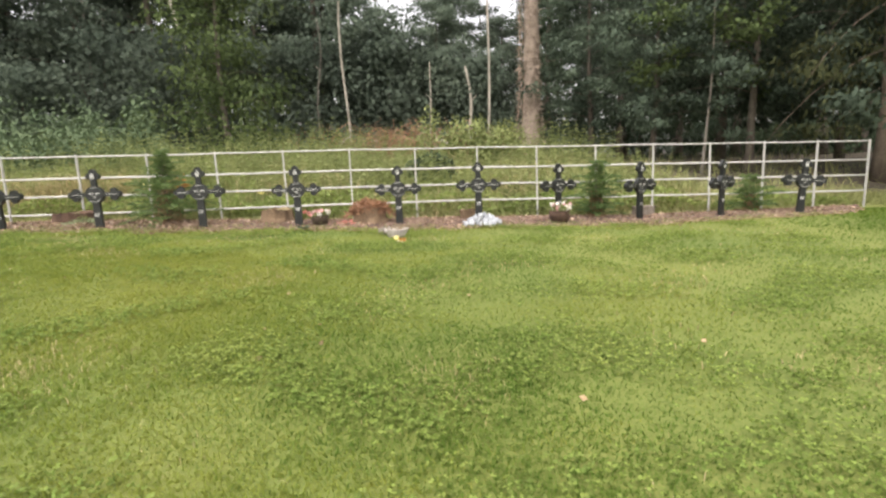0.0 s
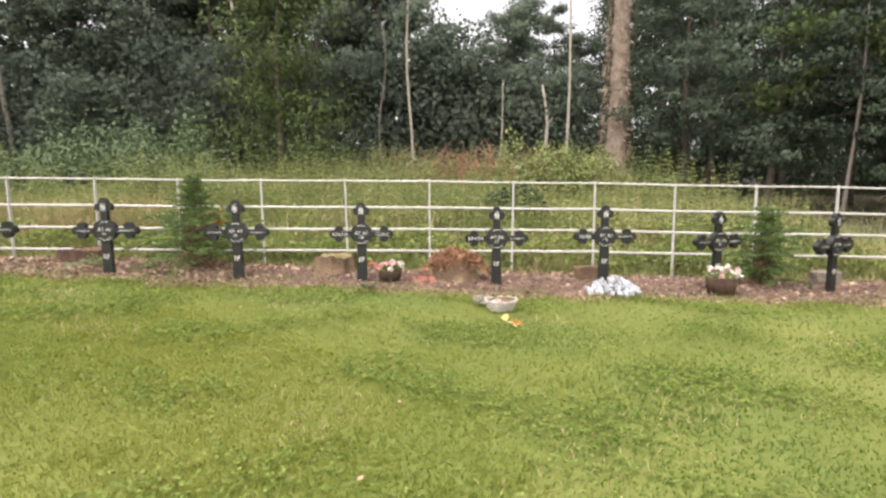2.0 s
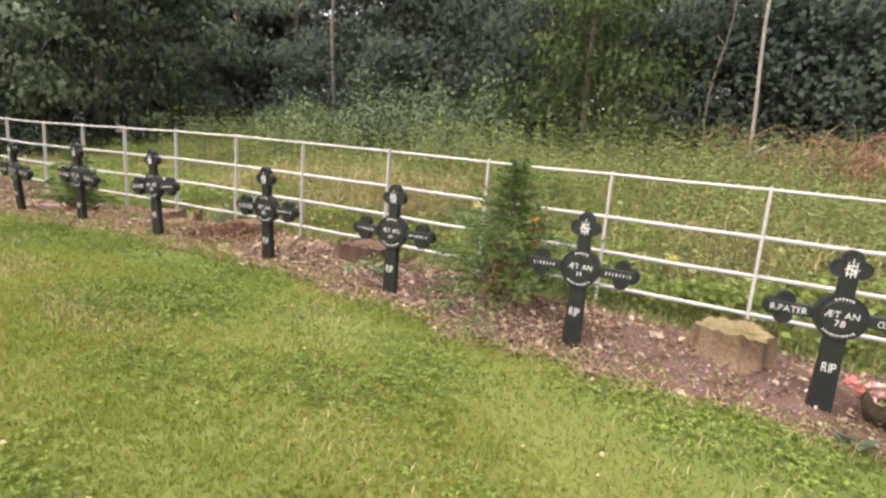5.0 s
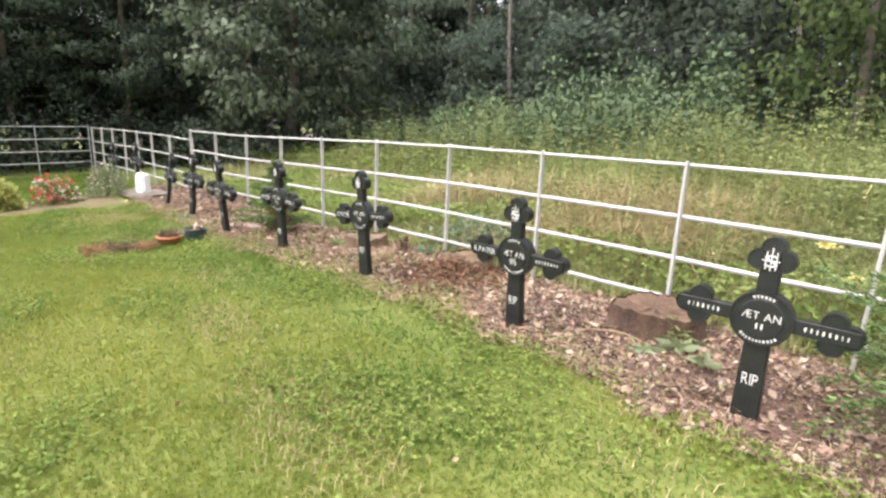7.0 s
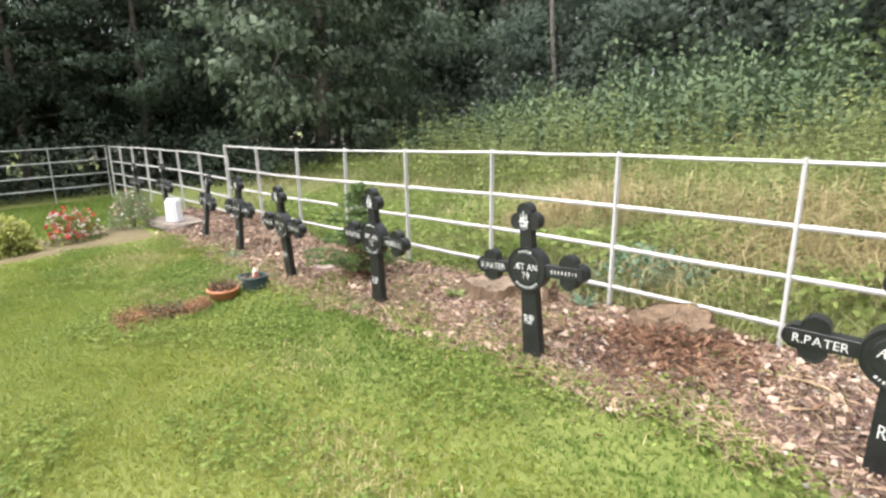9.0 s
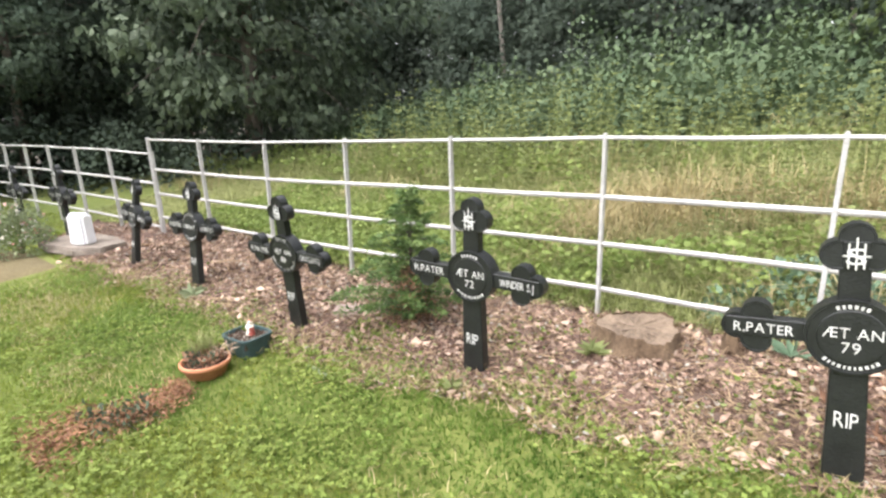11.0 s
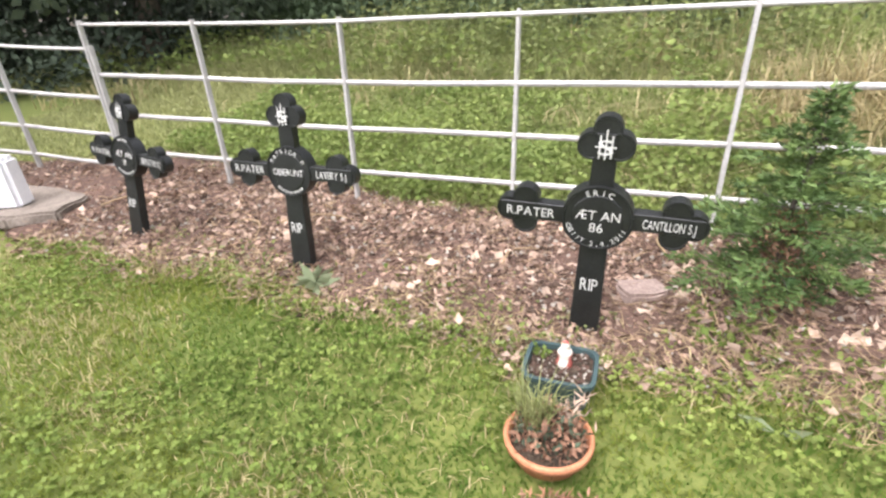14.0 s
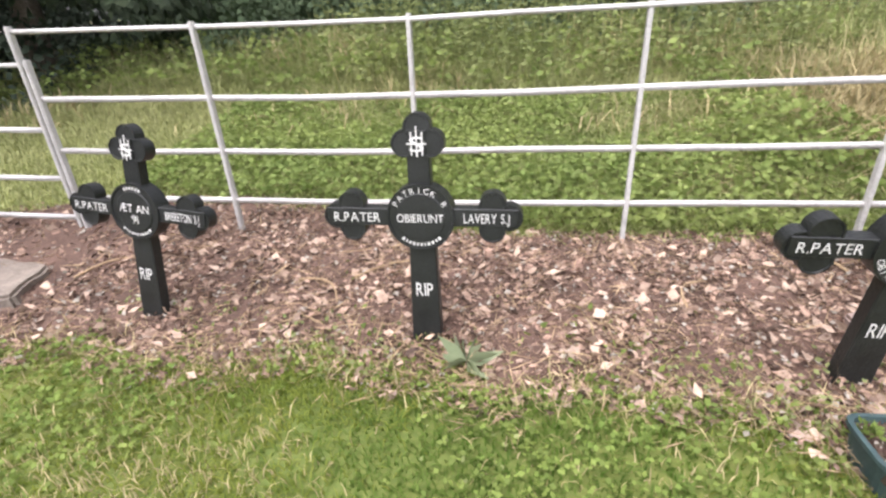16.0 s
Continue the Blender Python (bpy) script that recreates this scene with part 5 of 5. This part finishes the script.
# ---- planters, basket and grave offerings ----
def planter_trough():
    root = thing("planter_trough", on(-11.245, 7.875, 0.0, 3, 0.9), "green plastic trough of earth with shells and a figurine", "planter")
    bm = bmesh.new()
    rows = []
    for sx_, sy_, z in ((0.125, 0.105, 0.0), (0.145, 0.125, 0.135), (0.155, 0.135, 0.137), (0.155, 0.135, 0.155), (0.138, 0.118, 0.155), (0.13, 0.11, 0.1)):
        ring = []
        for k in range(24):
            a = 2 * math.pi * k / 24
            c, s = math.cos(a), math.sin(a)
            ring.append(bm.verts.new((sx_ * math.copysign(abs(c) ** 0.35, c), sy_ * math.copysign(abs(s) ** 0.35, s), z)))
        rows.append(ring)
    for a, b in zip(rows, rows[1:]):
        for k in range(24):
            bm.faces.new((a[k], a[(k + 1) % 24], b[(k + 1) % 24], b[k]))
    bm.faces.new(rows[0][::-1])
    bmesh.ops.recalc_face_normals(bm, faces=bm.faces)
    part("trough", bm, "plastic", root)
    n = 600
    p = np.stack([rng.uniform(-0.125, 0.125, n), rng.uniform(-0.105, 0.105, n), rng.uniform(0.124, 0.14, n)], 1)
    soil = box_bm(0.262, 0.222, 0.05, 0.08, 0.0)
    part("earth", soil, "soil", root)
    part("shell_layer", mesh_of("shell_layer", *leaf_arrays(p[:110], unit(rng.normal(0, 1, (110, 3)) * [1, 1, 0.3]), 0.02, 0.015)), "dead_wood", root, "pale shells and chips")
    part("debris", mesh_of("debris", *leaf_arrays(p[220:], unit(rng.normal(0, 1, (380, 3)) * [1, 1, 0.3]), 0.03, 0.012)), "mulch", root)
    part("sprig", mesh_of("sprig", *leaf_arrays(np.array([-0.09, 0.06, 0.13]) + rng.normal(0, 0.02, (60, 3)), unit(rng.normal(0, 1, (60, 3)) + [0, 0, 1]), 0.03, 0.015)), "clover", root)
    fig = thing("garden_figurine", on(-11.235, 7.895, 0.115), "small white and red plaster figurine standing in the trough", "figurine")
    body = mesh_of("figure", *lathe([(0.001, 0), (0.042, 0.0), (0.044, 0.015), (0.036, 0.045), (0.034, 0.06), (0.041, 0.085), (0.034, 0.102), (0.017, 0.11), (0.021, 0.122), (0.022, 0.136), (0.014, 0.15), (0.001, 0.154)], 16))
    smooth(body)
    for v in body.vertices:
        v.co *= 0.72
    body.materials.append(M["plaster"])
    body.materials.append(M["red_paint"])
    for f in body.polygons:
        z = f.center.z
        f.material_index = 1 if (z < 0.06 and abs(f.center.x) > 0.017) or z > 0.102 else 0
    part("figure", body, None, fig)


M["red_paint"] = material("red_paint", (0.36, 0.07, 0.055), (0.5, 0.16, 0.12), 20.0, 0.5, 0.1, 60)
planter_trough()


def terracotta_bowl():
    root = thing("terracotta_bowl", on(-11.22, 7.56, 0.0), "shallow terracotta bowl with withered plants and grass", "plant pot")
    part("bowl", smooth(mesh_of("bowl", *lathe([(0.001, 0.0), (0.1, 0.0), (0.112, 0.01), (0.14, 0.075), (0.15, 0.078), (0.152, 0.1), (0.146, 0.106), (0.136, 0.104), (0.13, 0.08), (0.128, 0.07)], 40))), "terracotta", root)
    part("earth", smooth(mesh_of("earth", *lathe([(0.128, 0.074), (0.08, 0.085), (0.001, 0.09)], 24))), "soil", root)
    n = 420
    a, r = rng.uniform(0, 6.3, n), 0.12 * np.sqrt(rng.uniform(0, 1, n))
    p = np.stack([np.cos(a) * r, np.sin(a) * r, 0.085 + rng.uniform(0, 0.05, n)], 1)
    part("withered_growth", mesh_of("withered_growth", *leaf_arrays(p, unit(rng.normal(0, 1, (n, 3)) + [0, 0, 0.8]), rng.uniform(0.02, 0.06, n), 0.014)), "bracken", root, "dark withered stems")
    m = 130
    part("small_leaves", mesh_of("small_leaves", *leaf_arrays(p[:m] + [0, 0, 0.02], unit(rng.normal(0, 1, (m, 3)) + [0, 0, 0.5]), 0.03, 0.018)), "pale_leaf", root, "dusty green leaves")
    g = np.stack([rng.uniform(-0.12, -0.01, 200), rng.uniform(-0.02, 0.09, 200), 0 * p[:200, 0] + 0.08], 1)
    part("grass_tuft", mesh_of("grass_tuft", *blade_arrays(g, rng.uniform(0.08, 0.25, 200), 0.0045, 0.8, 0.3)), "meadow", root, "long green grass tuft")
    part("dry_sprig", mesh_of("dry_sprig", *leaf_arrays(np.array([0.05, 0.09, 0.13]) + rng.normal(0, 0.03, (60, 3)), unit(rng.normal(0, 1, (60, 3)) + [0, 0, 0.6]), 0.06, 0.008)), "dead_leaf", root, "dry pinkish stems")


terracotta_bowl()


def heather_patch():
    root = thing("dead_heather", on(-11.05, 7.0, 0.0), "flat patch of rust-brown dead heather lying on the lawn", "dead plant")
    n = 3000
    f = rng.uniform(-0.5, 0.5, n)
    p = np.stack([0.05 * np.sin(f * 7) - 0.06 + rng.normal(0, 0.1, n) * (1 - 0.8 * f), f * 0.78, rng.uniform(0.01, 0.1, n)], 1)
    s = rng.uniform(0.04, 0.1, n)
    part("dead_growth", mesh_of("dead_growth", *leaf_arrays(p[:2000], unit(rng.normal(0, 1, (2000, 3)) * [1, 1, 0.55] + [0, 0, 0.15]), s[:2000] * 0.45, s[:2000] * 0.11)), "heather", root)
    part("rust_growth", mesh_of("rust_growth", *leaf_arrays(p[2000:], unit(rng.normal(0, 1, (n - 2000, 3)) + [0, 0, 0.15]), s[2000:] * 0.35, s[2000:] * 0.12)), "bracken", root, "rust-coloured sprigs")["kind"] = "stuff"
    c = p[:160] * [0.8, 0.4, 1]
    part("green_leaves", mesh_of("green_leaves", *leaf_arrays(c, unit(rng.normal(0, 1, (160, 3)) + [0, 0, 0.6]), 0.05, 0.02)), "pale_leaf", root, "few grey-green leaves")


heather_patch()


def basket():
    root = thing("wicker_basket", on(-0.07, 7.69, 0.0, 15, 0.78), "oval white wicker basket with a brown liner on the lawn", "basket")
    for k in range(7):
        a = np.linspace(0, 2 * np.pi, 41)
        f = k / 6
        w = 0.15 + 0.055 * f
        ring = np.stack([np.cos(a) * w * 1.1, np.sin(a) * w * 0.85, 0.02 + 0.13 * f + 0.006 * np.sin(a * 10 + k * math.pi)], 1)
        part("wicker_ring", smooth(mesh_of("wicker_ring", *tube_arrays(ring, 0.0125, 6))), "wicker", root)
    part("liner", smooth(mesh_of("liner", *(lambda v, t: (v * [1.1, 0.85, 1], t))(*lathe([(0.001, 0.012), (0.14, 0.012), (0.19, 0.155), (0.178, 0.16), (0.165, 0.1), (0.001, 0.09)], 32)))), "split_wood", root, "brown liner")
    n = 160
    a, r = rng.uniform(0, 6.3, n), 0.13 * np.sqrt(rng.uniform(0, 1, n))
    part("dry_filling", mesh_of("dry_filling", *leaf_arrays(np.stack([np.cos(a) * r, np.sin(a) * r * 0.8, 0 * a + 0.1], 1), unit(rng.normal(0, 1, (n, 3)) + [0, 0, 0.3]), 0.05, 0.02)), "bracken", root, "brown dried filling")
    part("white_bloom", mesh_of("white_bloom", *leaf_arrays(np.array([-0.06, 0.02, 0.12]) + rng.normal(0, 0.012, (26, 3)), unit(rng.normal(0, 1, (26, 3)) + [0, 0, 0.5]), 0.05, 0.035)), "white", root, "white paper flower")
    bow = thing("ribbon_bow", on(-0.27, 7.88, 0.0), "crumpled pale ribbon bow lying beside the basket", "ribbon")
    n = 70
    part("ribbon", mesh_of("ribbon", *leaf_arrays(rng.normal(0, 0.035, (n, 3)) * [1.2, 1, 0.5] + [0, 0, 0.06], unit(rng.normal(0, 1, (n, 3))), 0.06, 0.035)), "wicker", bow)
    lily = thing("fallen_flower", on(-0.03, 7.14, 0.0, -62, 0.75), "yellow and cream artificial flower fallen on the grass", "flower")
    k = np.linspace(0, 1, 6)
    part("stem", smooth(mesh_of("stem", *tube_arrays(np.stack([0.3 * k - 0.1, 0.04 * np.sin(k * 5), 0.03 + 0.02 * k], 1), 0.012, 6))), "wax", lily, "cream stem")
    m = 9
    a = np.linspace(0, 6.3, m)
    way = unit(np.stack([-0.4 + 0 * a, np.cos(a) * 0.6, 0.7 + 0.5 * np.sin(a)], 1))
    part("petals", mesh_of("petals", *leaf_arrays(np.tile([-0.08, 0, 0.05], (m, 1)), way, 0.11, 0.035, 0.25)), "yellow", lily, "yellow petals")
    part("brown_petals", mesh_of("brown_petals", *leaf_arrays(np.tile([0.12, 0, 0.04], (8, 1)), unit(rng.normal(0, 1, (8, 3)) + [0.3, 0, 0.3]), 0.1, 0.035)), "orange", lily, "withered orange petals")


basket()


def flower_pot(x, y, label, w, h, blooms, body, leaves=220):
    root = thing("flower_pot", on_bed(x, y, 0.0), label, "flower pot", "flower pots on the graves")
    part("pot", smooth(mesh_of("pot", *lathe([(0.001, 0.0), (w * 0.4, 0.0), (w * 0.48, h * 0.5), (w * 0.5, h), (w * 0.44, h), (w * 0.42, h * 0.85), (0.001, h * 0.85)], 24))), body, root)
    p = rng.normal(0, 1, (leaves, 3)) * [w * 0.22, w * 0.22, h * 0.15] + [0, 0, h * 1.05]
    part("leaves", mesh_of("leaves", *leaf_arrays(p, unit(rng.normal(0, 1, (leaves, 3)) + [0, 0, 0.3]), 0.06, 0.03)), "nettle", root)
    for colour, count in blooms:
        c = np.repeat(rng.normal(0, 1, (count, 3)) * [w * 0.3, w * 0.25, h * 0.12] + [0, -0.03, h * 1.25], 9, 0)
        part("bloom_cluster", mesh_of("bloom_cluster", *leaf_arrays(c, unit(rng.normal(0, 1, (len(c), 3))), 0.05, 0.042, 0.15)), colour, root, colour + " artificial flowers")["kind"] = "stuff"


flower_pot(2.76, 8.62, "brown pot of white and pink artificial flowers", 0.36, 0.22, (("white", 14), ("pink", 6)), "stump")
flower_pot(-1.4, 8.72, "dark mossy pot of faded red and white flowers", 0.3, 0.16, (("pink", 10), ("white", 7), ("faded_red", 6)), "soil", 260)


def stone_heap():
    r = random.Random(4)
    bm = bmesh.new()
    bmesh.ops.create_icosphere(bm, subdivisions=1, radius=1)
    meshes = []
    for s in range(4):
        b = bm.copy()
        for v in b.verts:
            v.co *= 1 + 0.35 * noise.noise(v.co * 1.6 + Vector((s * 5, 0, 0)))
        me = bpy.data.meshes.new("stone")
        b.to_mesh(me)
        b.free()
        me.materials.append(M["stone"])
        meshes.append(me)
    bm.free()
    root = thing("stone_heap", on_bed(1.38, 8.52, -0.02), "low heap of pale grey-white stones at a cross", "stones")
    for k in range(150):
        a, d = r.uniform(0, 6.3), 0.31 * math.sqrt(r.random())
        z = 0.19 * (1 - (d / 0.34) ** 2) * r.uniform(0.5, 1) + 0.02
        ob = part("stone", meshes[k % 4], "stone", root)
        s = r.uniform(0.022, 0.042)
        ob.matrix_basis = pose(math.cos(a) * d * 1.1, math.sin(a) * d * 0.75, z, r.uniform(0, 90), r.uniform(0, 90), r.uniform(0, 360)) @ Matrix.Diagonal((s * 1.3, s, s * 0.75, 1))


stone_heap()


def rough_block(x, y, sx_, sy_, sz_, mat, name, label, rz=0):
    root = thing(name, on_bed(x, y, -0.02, rz), label, name.split("_")[-1])
    bm = box_bm(sx_, sy_, sz_, 0, 0.015)
    bmesh.ops.subdivide_edges(bm, edges=bm.edges[:], cuts=2, use_grid_fill=True)
    for v in bm.verts:
        pinch = 1 - 0.9 * (v.co.x / sx_) ** 2 * (v.co.y / sy_) ** 2 * 4
        v.co.x, v.co.y = v.co.x * pinch, v.co.y * pinch
        v.co += Vector((noise.noise(v.co * 9), noise.noise(v.co * 9 + Vector((3, 0, 0))), noise.noise(v.co * 9 + Vector((0, 5, 0))))) * 0.02
    part("block", bm, mat, root)


rough_block(1.28, 9.3, 0.42, 0.22, 0.19, "split_wood", "log_block", "squared brown wooden block lying in the mulch", 10)
rough_block(4.75, 9.6, 0.5, 0.3, 0.2, "concrete", "pale_rock", "pale rock half buried in the mulch by the fence", 25)
rough_block(-10.99, 8.56, 0.25, 0.16, 0.065, "pink_stone", "flat_stone", "flat pinkish stone lying behind a cross", 30)


# ---- straw and seedlings creeping over the edge of the bed ----
def bed_growth(n, x0, x1, reach, green):
    x = rng.uniform(x0, x1, n)
    y = bed_edge(x) + rng.exponential(reach, n)
    ok = (patchy(x * 1.6, y * 2, 1.7) + rng.normal(0, 0.15, n) > (0.62 if green else 0.4)) & (y < bed_back(x) - 0.1)
    x, y = x[ok], y[ok]
    base = np.stack([x, y, bed_z(x, y) + (0.005 if green else 0.012)], 1)
    n = len(x)
    if green:
        way = unit(rng.normal(0, 1, (n, 3)) * [1, 1, 0.4] + [0, 0, 0.5])
        s = rng.uniform(0.02, 0.05, n)
        return leaf_arrays(base, way, s, s * 0.6, 0.15)
    return leaf_arrays(base, unit(rng.normal(0, 1, (n, 3)) * [1, 1, 0.16]), rng.uniform(0.06, 0.2, n), rng.uniform(0.003, 0.006, n), 0.05)


tagged(part("bed_straw", mesh_of("bed_straw", *joined(bed_growth(6000, -10.4, -6.6, 0.5, False), bed_growth(2500, -14, -10.4, 0.25, False))), "straw"), "dry straw and grass stalks strewn over the mulch", "straw", kind="stuff")
tagged(part("bed_seedlings", mesh_of("bed_seedlings", *joined(bed_growth(7000, -10.8, -6.6, 0.3, True), bed_growth(1600, -14, -10.8, 0.14, True))), "clover"), "small green seedlings creeping into the mulch", "weeds", kind="stuff")


# ---- single weeds, twigs and fallen leaves ----
def dock(x, y, n, size, label, mat="nettle", bedded=True):
    root = thing("dock_plant", (on_bed if bedded else on)(x, y), label, "weed", "broad-leaved weeds")
    a = np.linspace(0, 6.3, n, endpoint=False) + rng.uniform(-0.3, 0.3, n)
    way = unit(np.stack([np.cos(a), np.sin(a), rng.uniform(0.1, 0.7, n)], 1))
    for k in range(n):
        part("leaf", mesh_of("leaf", *leaf_arrays(np.array([[0, 0, 0.02]]), way[k : k + 1], size * rng.uniform(0.7, 1.2), size * 0.36, 0.2)), mat, root)


dock(-12.63, 8.2, 16, 0.15, "broad-leaved dock growing at the foot of a cross", "dock")
dock(-10.5, 7.88, 2, 0.12, "single broad leaf lying on the lawn", "dock", False)
dock(-9.2, 8.75, 18, 0.12, "tuft of bright green weed beside a cross")
dock(-9.72, 8.12, 8, 0.09, "weed growing at the foot of a cross")
dock(-8.3, 9.3, 9, 0.15, "green weed between two stumps", "teal_weed")
dock(-1.62, 8.3, 9, 0.12, "grey-green rosette at the foot of a cross", "pale_leaf")
for x, y, size in ((-5.4, 8.9, 0.17), (-5.2, 8.78, 0.14), (-5.55, 8.72, 0.12)):
    dock(x, y, 9, size, "pale-leaved weed growing beside a broad stump", "dock")


def ragwort(x, y, h):
    root = thing("ragwort", on(x, y), "yellow-flowered ragwort beyond the fence", "wild flower", "yellow wild flowers")
    k = np.linspace(0, 1, 4)
    part("stem", mesh_of("stem", *tube_arrays(np.stack([0.05 * k, 0 * k, h * k - 0.03], 1), 0.006, 5)), "nettle", root)
    part("leaves", mesh_of("leaves", *leaf_arrays(np.stack([rng.normal(0, 0.03, 40), rng.normal(0, 0.03, 40), rng.uniform(0.1, h * 0.85, 40)], 1), unit(rng.normal(0, 1, (40, 3))), 0.09, 0.03)), "nettle", root)
    c = rng.normal(0, 0.03, (60, 3)) * [1, 1, 0.3] + [0.05, 0, h]
    part("flower_head", mesh_of("flower_head", *leaf_arrays(c, unit(rng.normal(0, 1, (60, 3)) + [0, 0, 0.5]), 0.03, 0.026)), "yellow", root, "yellow flower head")["kind"] = "stuff"


for x, y, h in ((-5.0, 10.25, 0.62), (-4.8, 10.1, 0.45), (-4.45, 10.2, 0.4), (-4.6, 10.4, 0.55), (-2.9, 10.5, 0.4)):
    ragwort(x, y, h)

for x, y, a, ln in ((-13.3, 8.75, 20, 0.5), (-13.6, 8.7, -35, 0.35), (-11.7, 8.6, 60, 0.3), (-6.0, 8.7, 15, 0.45), (-6.9, 9.0, -30, 0.4), (-14.9, 8.6, 40, 0.4), (-10.9, 9.0, 80, 0.3), (0.5, 9.0, 20, 0.4)):
    tw = thing("dry_twig", on_bed(x, y, 0.012, a), "dry pale twig lying on the mulch", "twig", "twigs on the mulch")
    k = np.linspace(0, 1, 6)
    part("twig", smooth(mesh_of("twig", *tube_arrays(np.stack([ln * k, 0.08 * np.sin(k * 3), 0.02 * np.sin(k * 3.1)], 1), 0.007 * (1.2 - 0.7 * k), 6))), "straw", tw)

spots = [(-0.96, 3.19), (-0.57, 3.38), (2.12, 3.09), (1.07, 2.5)] + list(zip(*[c.tolist() for c in scatter(46, -7.5, 7, 3.5, 7.5)]))
for k, (x, y) in enumerate(spots):
    lf = thing("fallen_leaf", on(x, y, 0.04, k * 47), "pale yellow-brown leaf fallen on the lawn", "leaf", "leaves on the lawn")
    s = 0.055 if k < 4 else 0.03 + 0.02 * ((k * 7) % 10) / 10
    part("leaf", mesh_of("leaf", *leaf_arrays(np.array([[0, 0, 0.0]]), unit(np.array([[1.0, 0.1, 0.15]])), s, s * 0.7, 0.2)), "straw", lf)


# ---- the lawn behind the start of the walk ----
def rear_grass():
    """Thinner, coarser blades that run out over the open lawn."""
    n = 110000
    x = rng.uniform(-23, 13, n)
    y = -0.45 - 6.0 * rng.uniform(0, 1, n) ** 1.8 + 0.3 * np.sin(1.3 * x)
    ok = y < -0.4
    k = ok.sum()
    return blade_arrays(xyz(x[ok], y[ok], -0.006), rng.uniform(0.025, 0.045, k), rng.uniform(0.01, 0.018, k), 1.5, plain=True)


tagged(part("rear_grass", mesh_of("rear_grass", *rear_grass()), "blade"), "short yellow-green grass of the open lawn", "grass", kind="stuff")
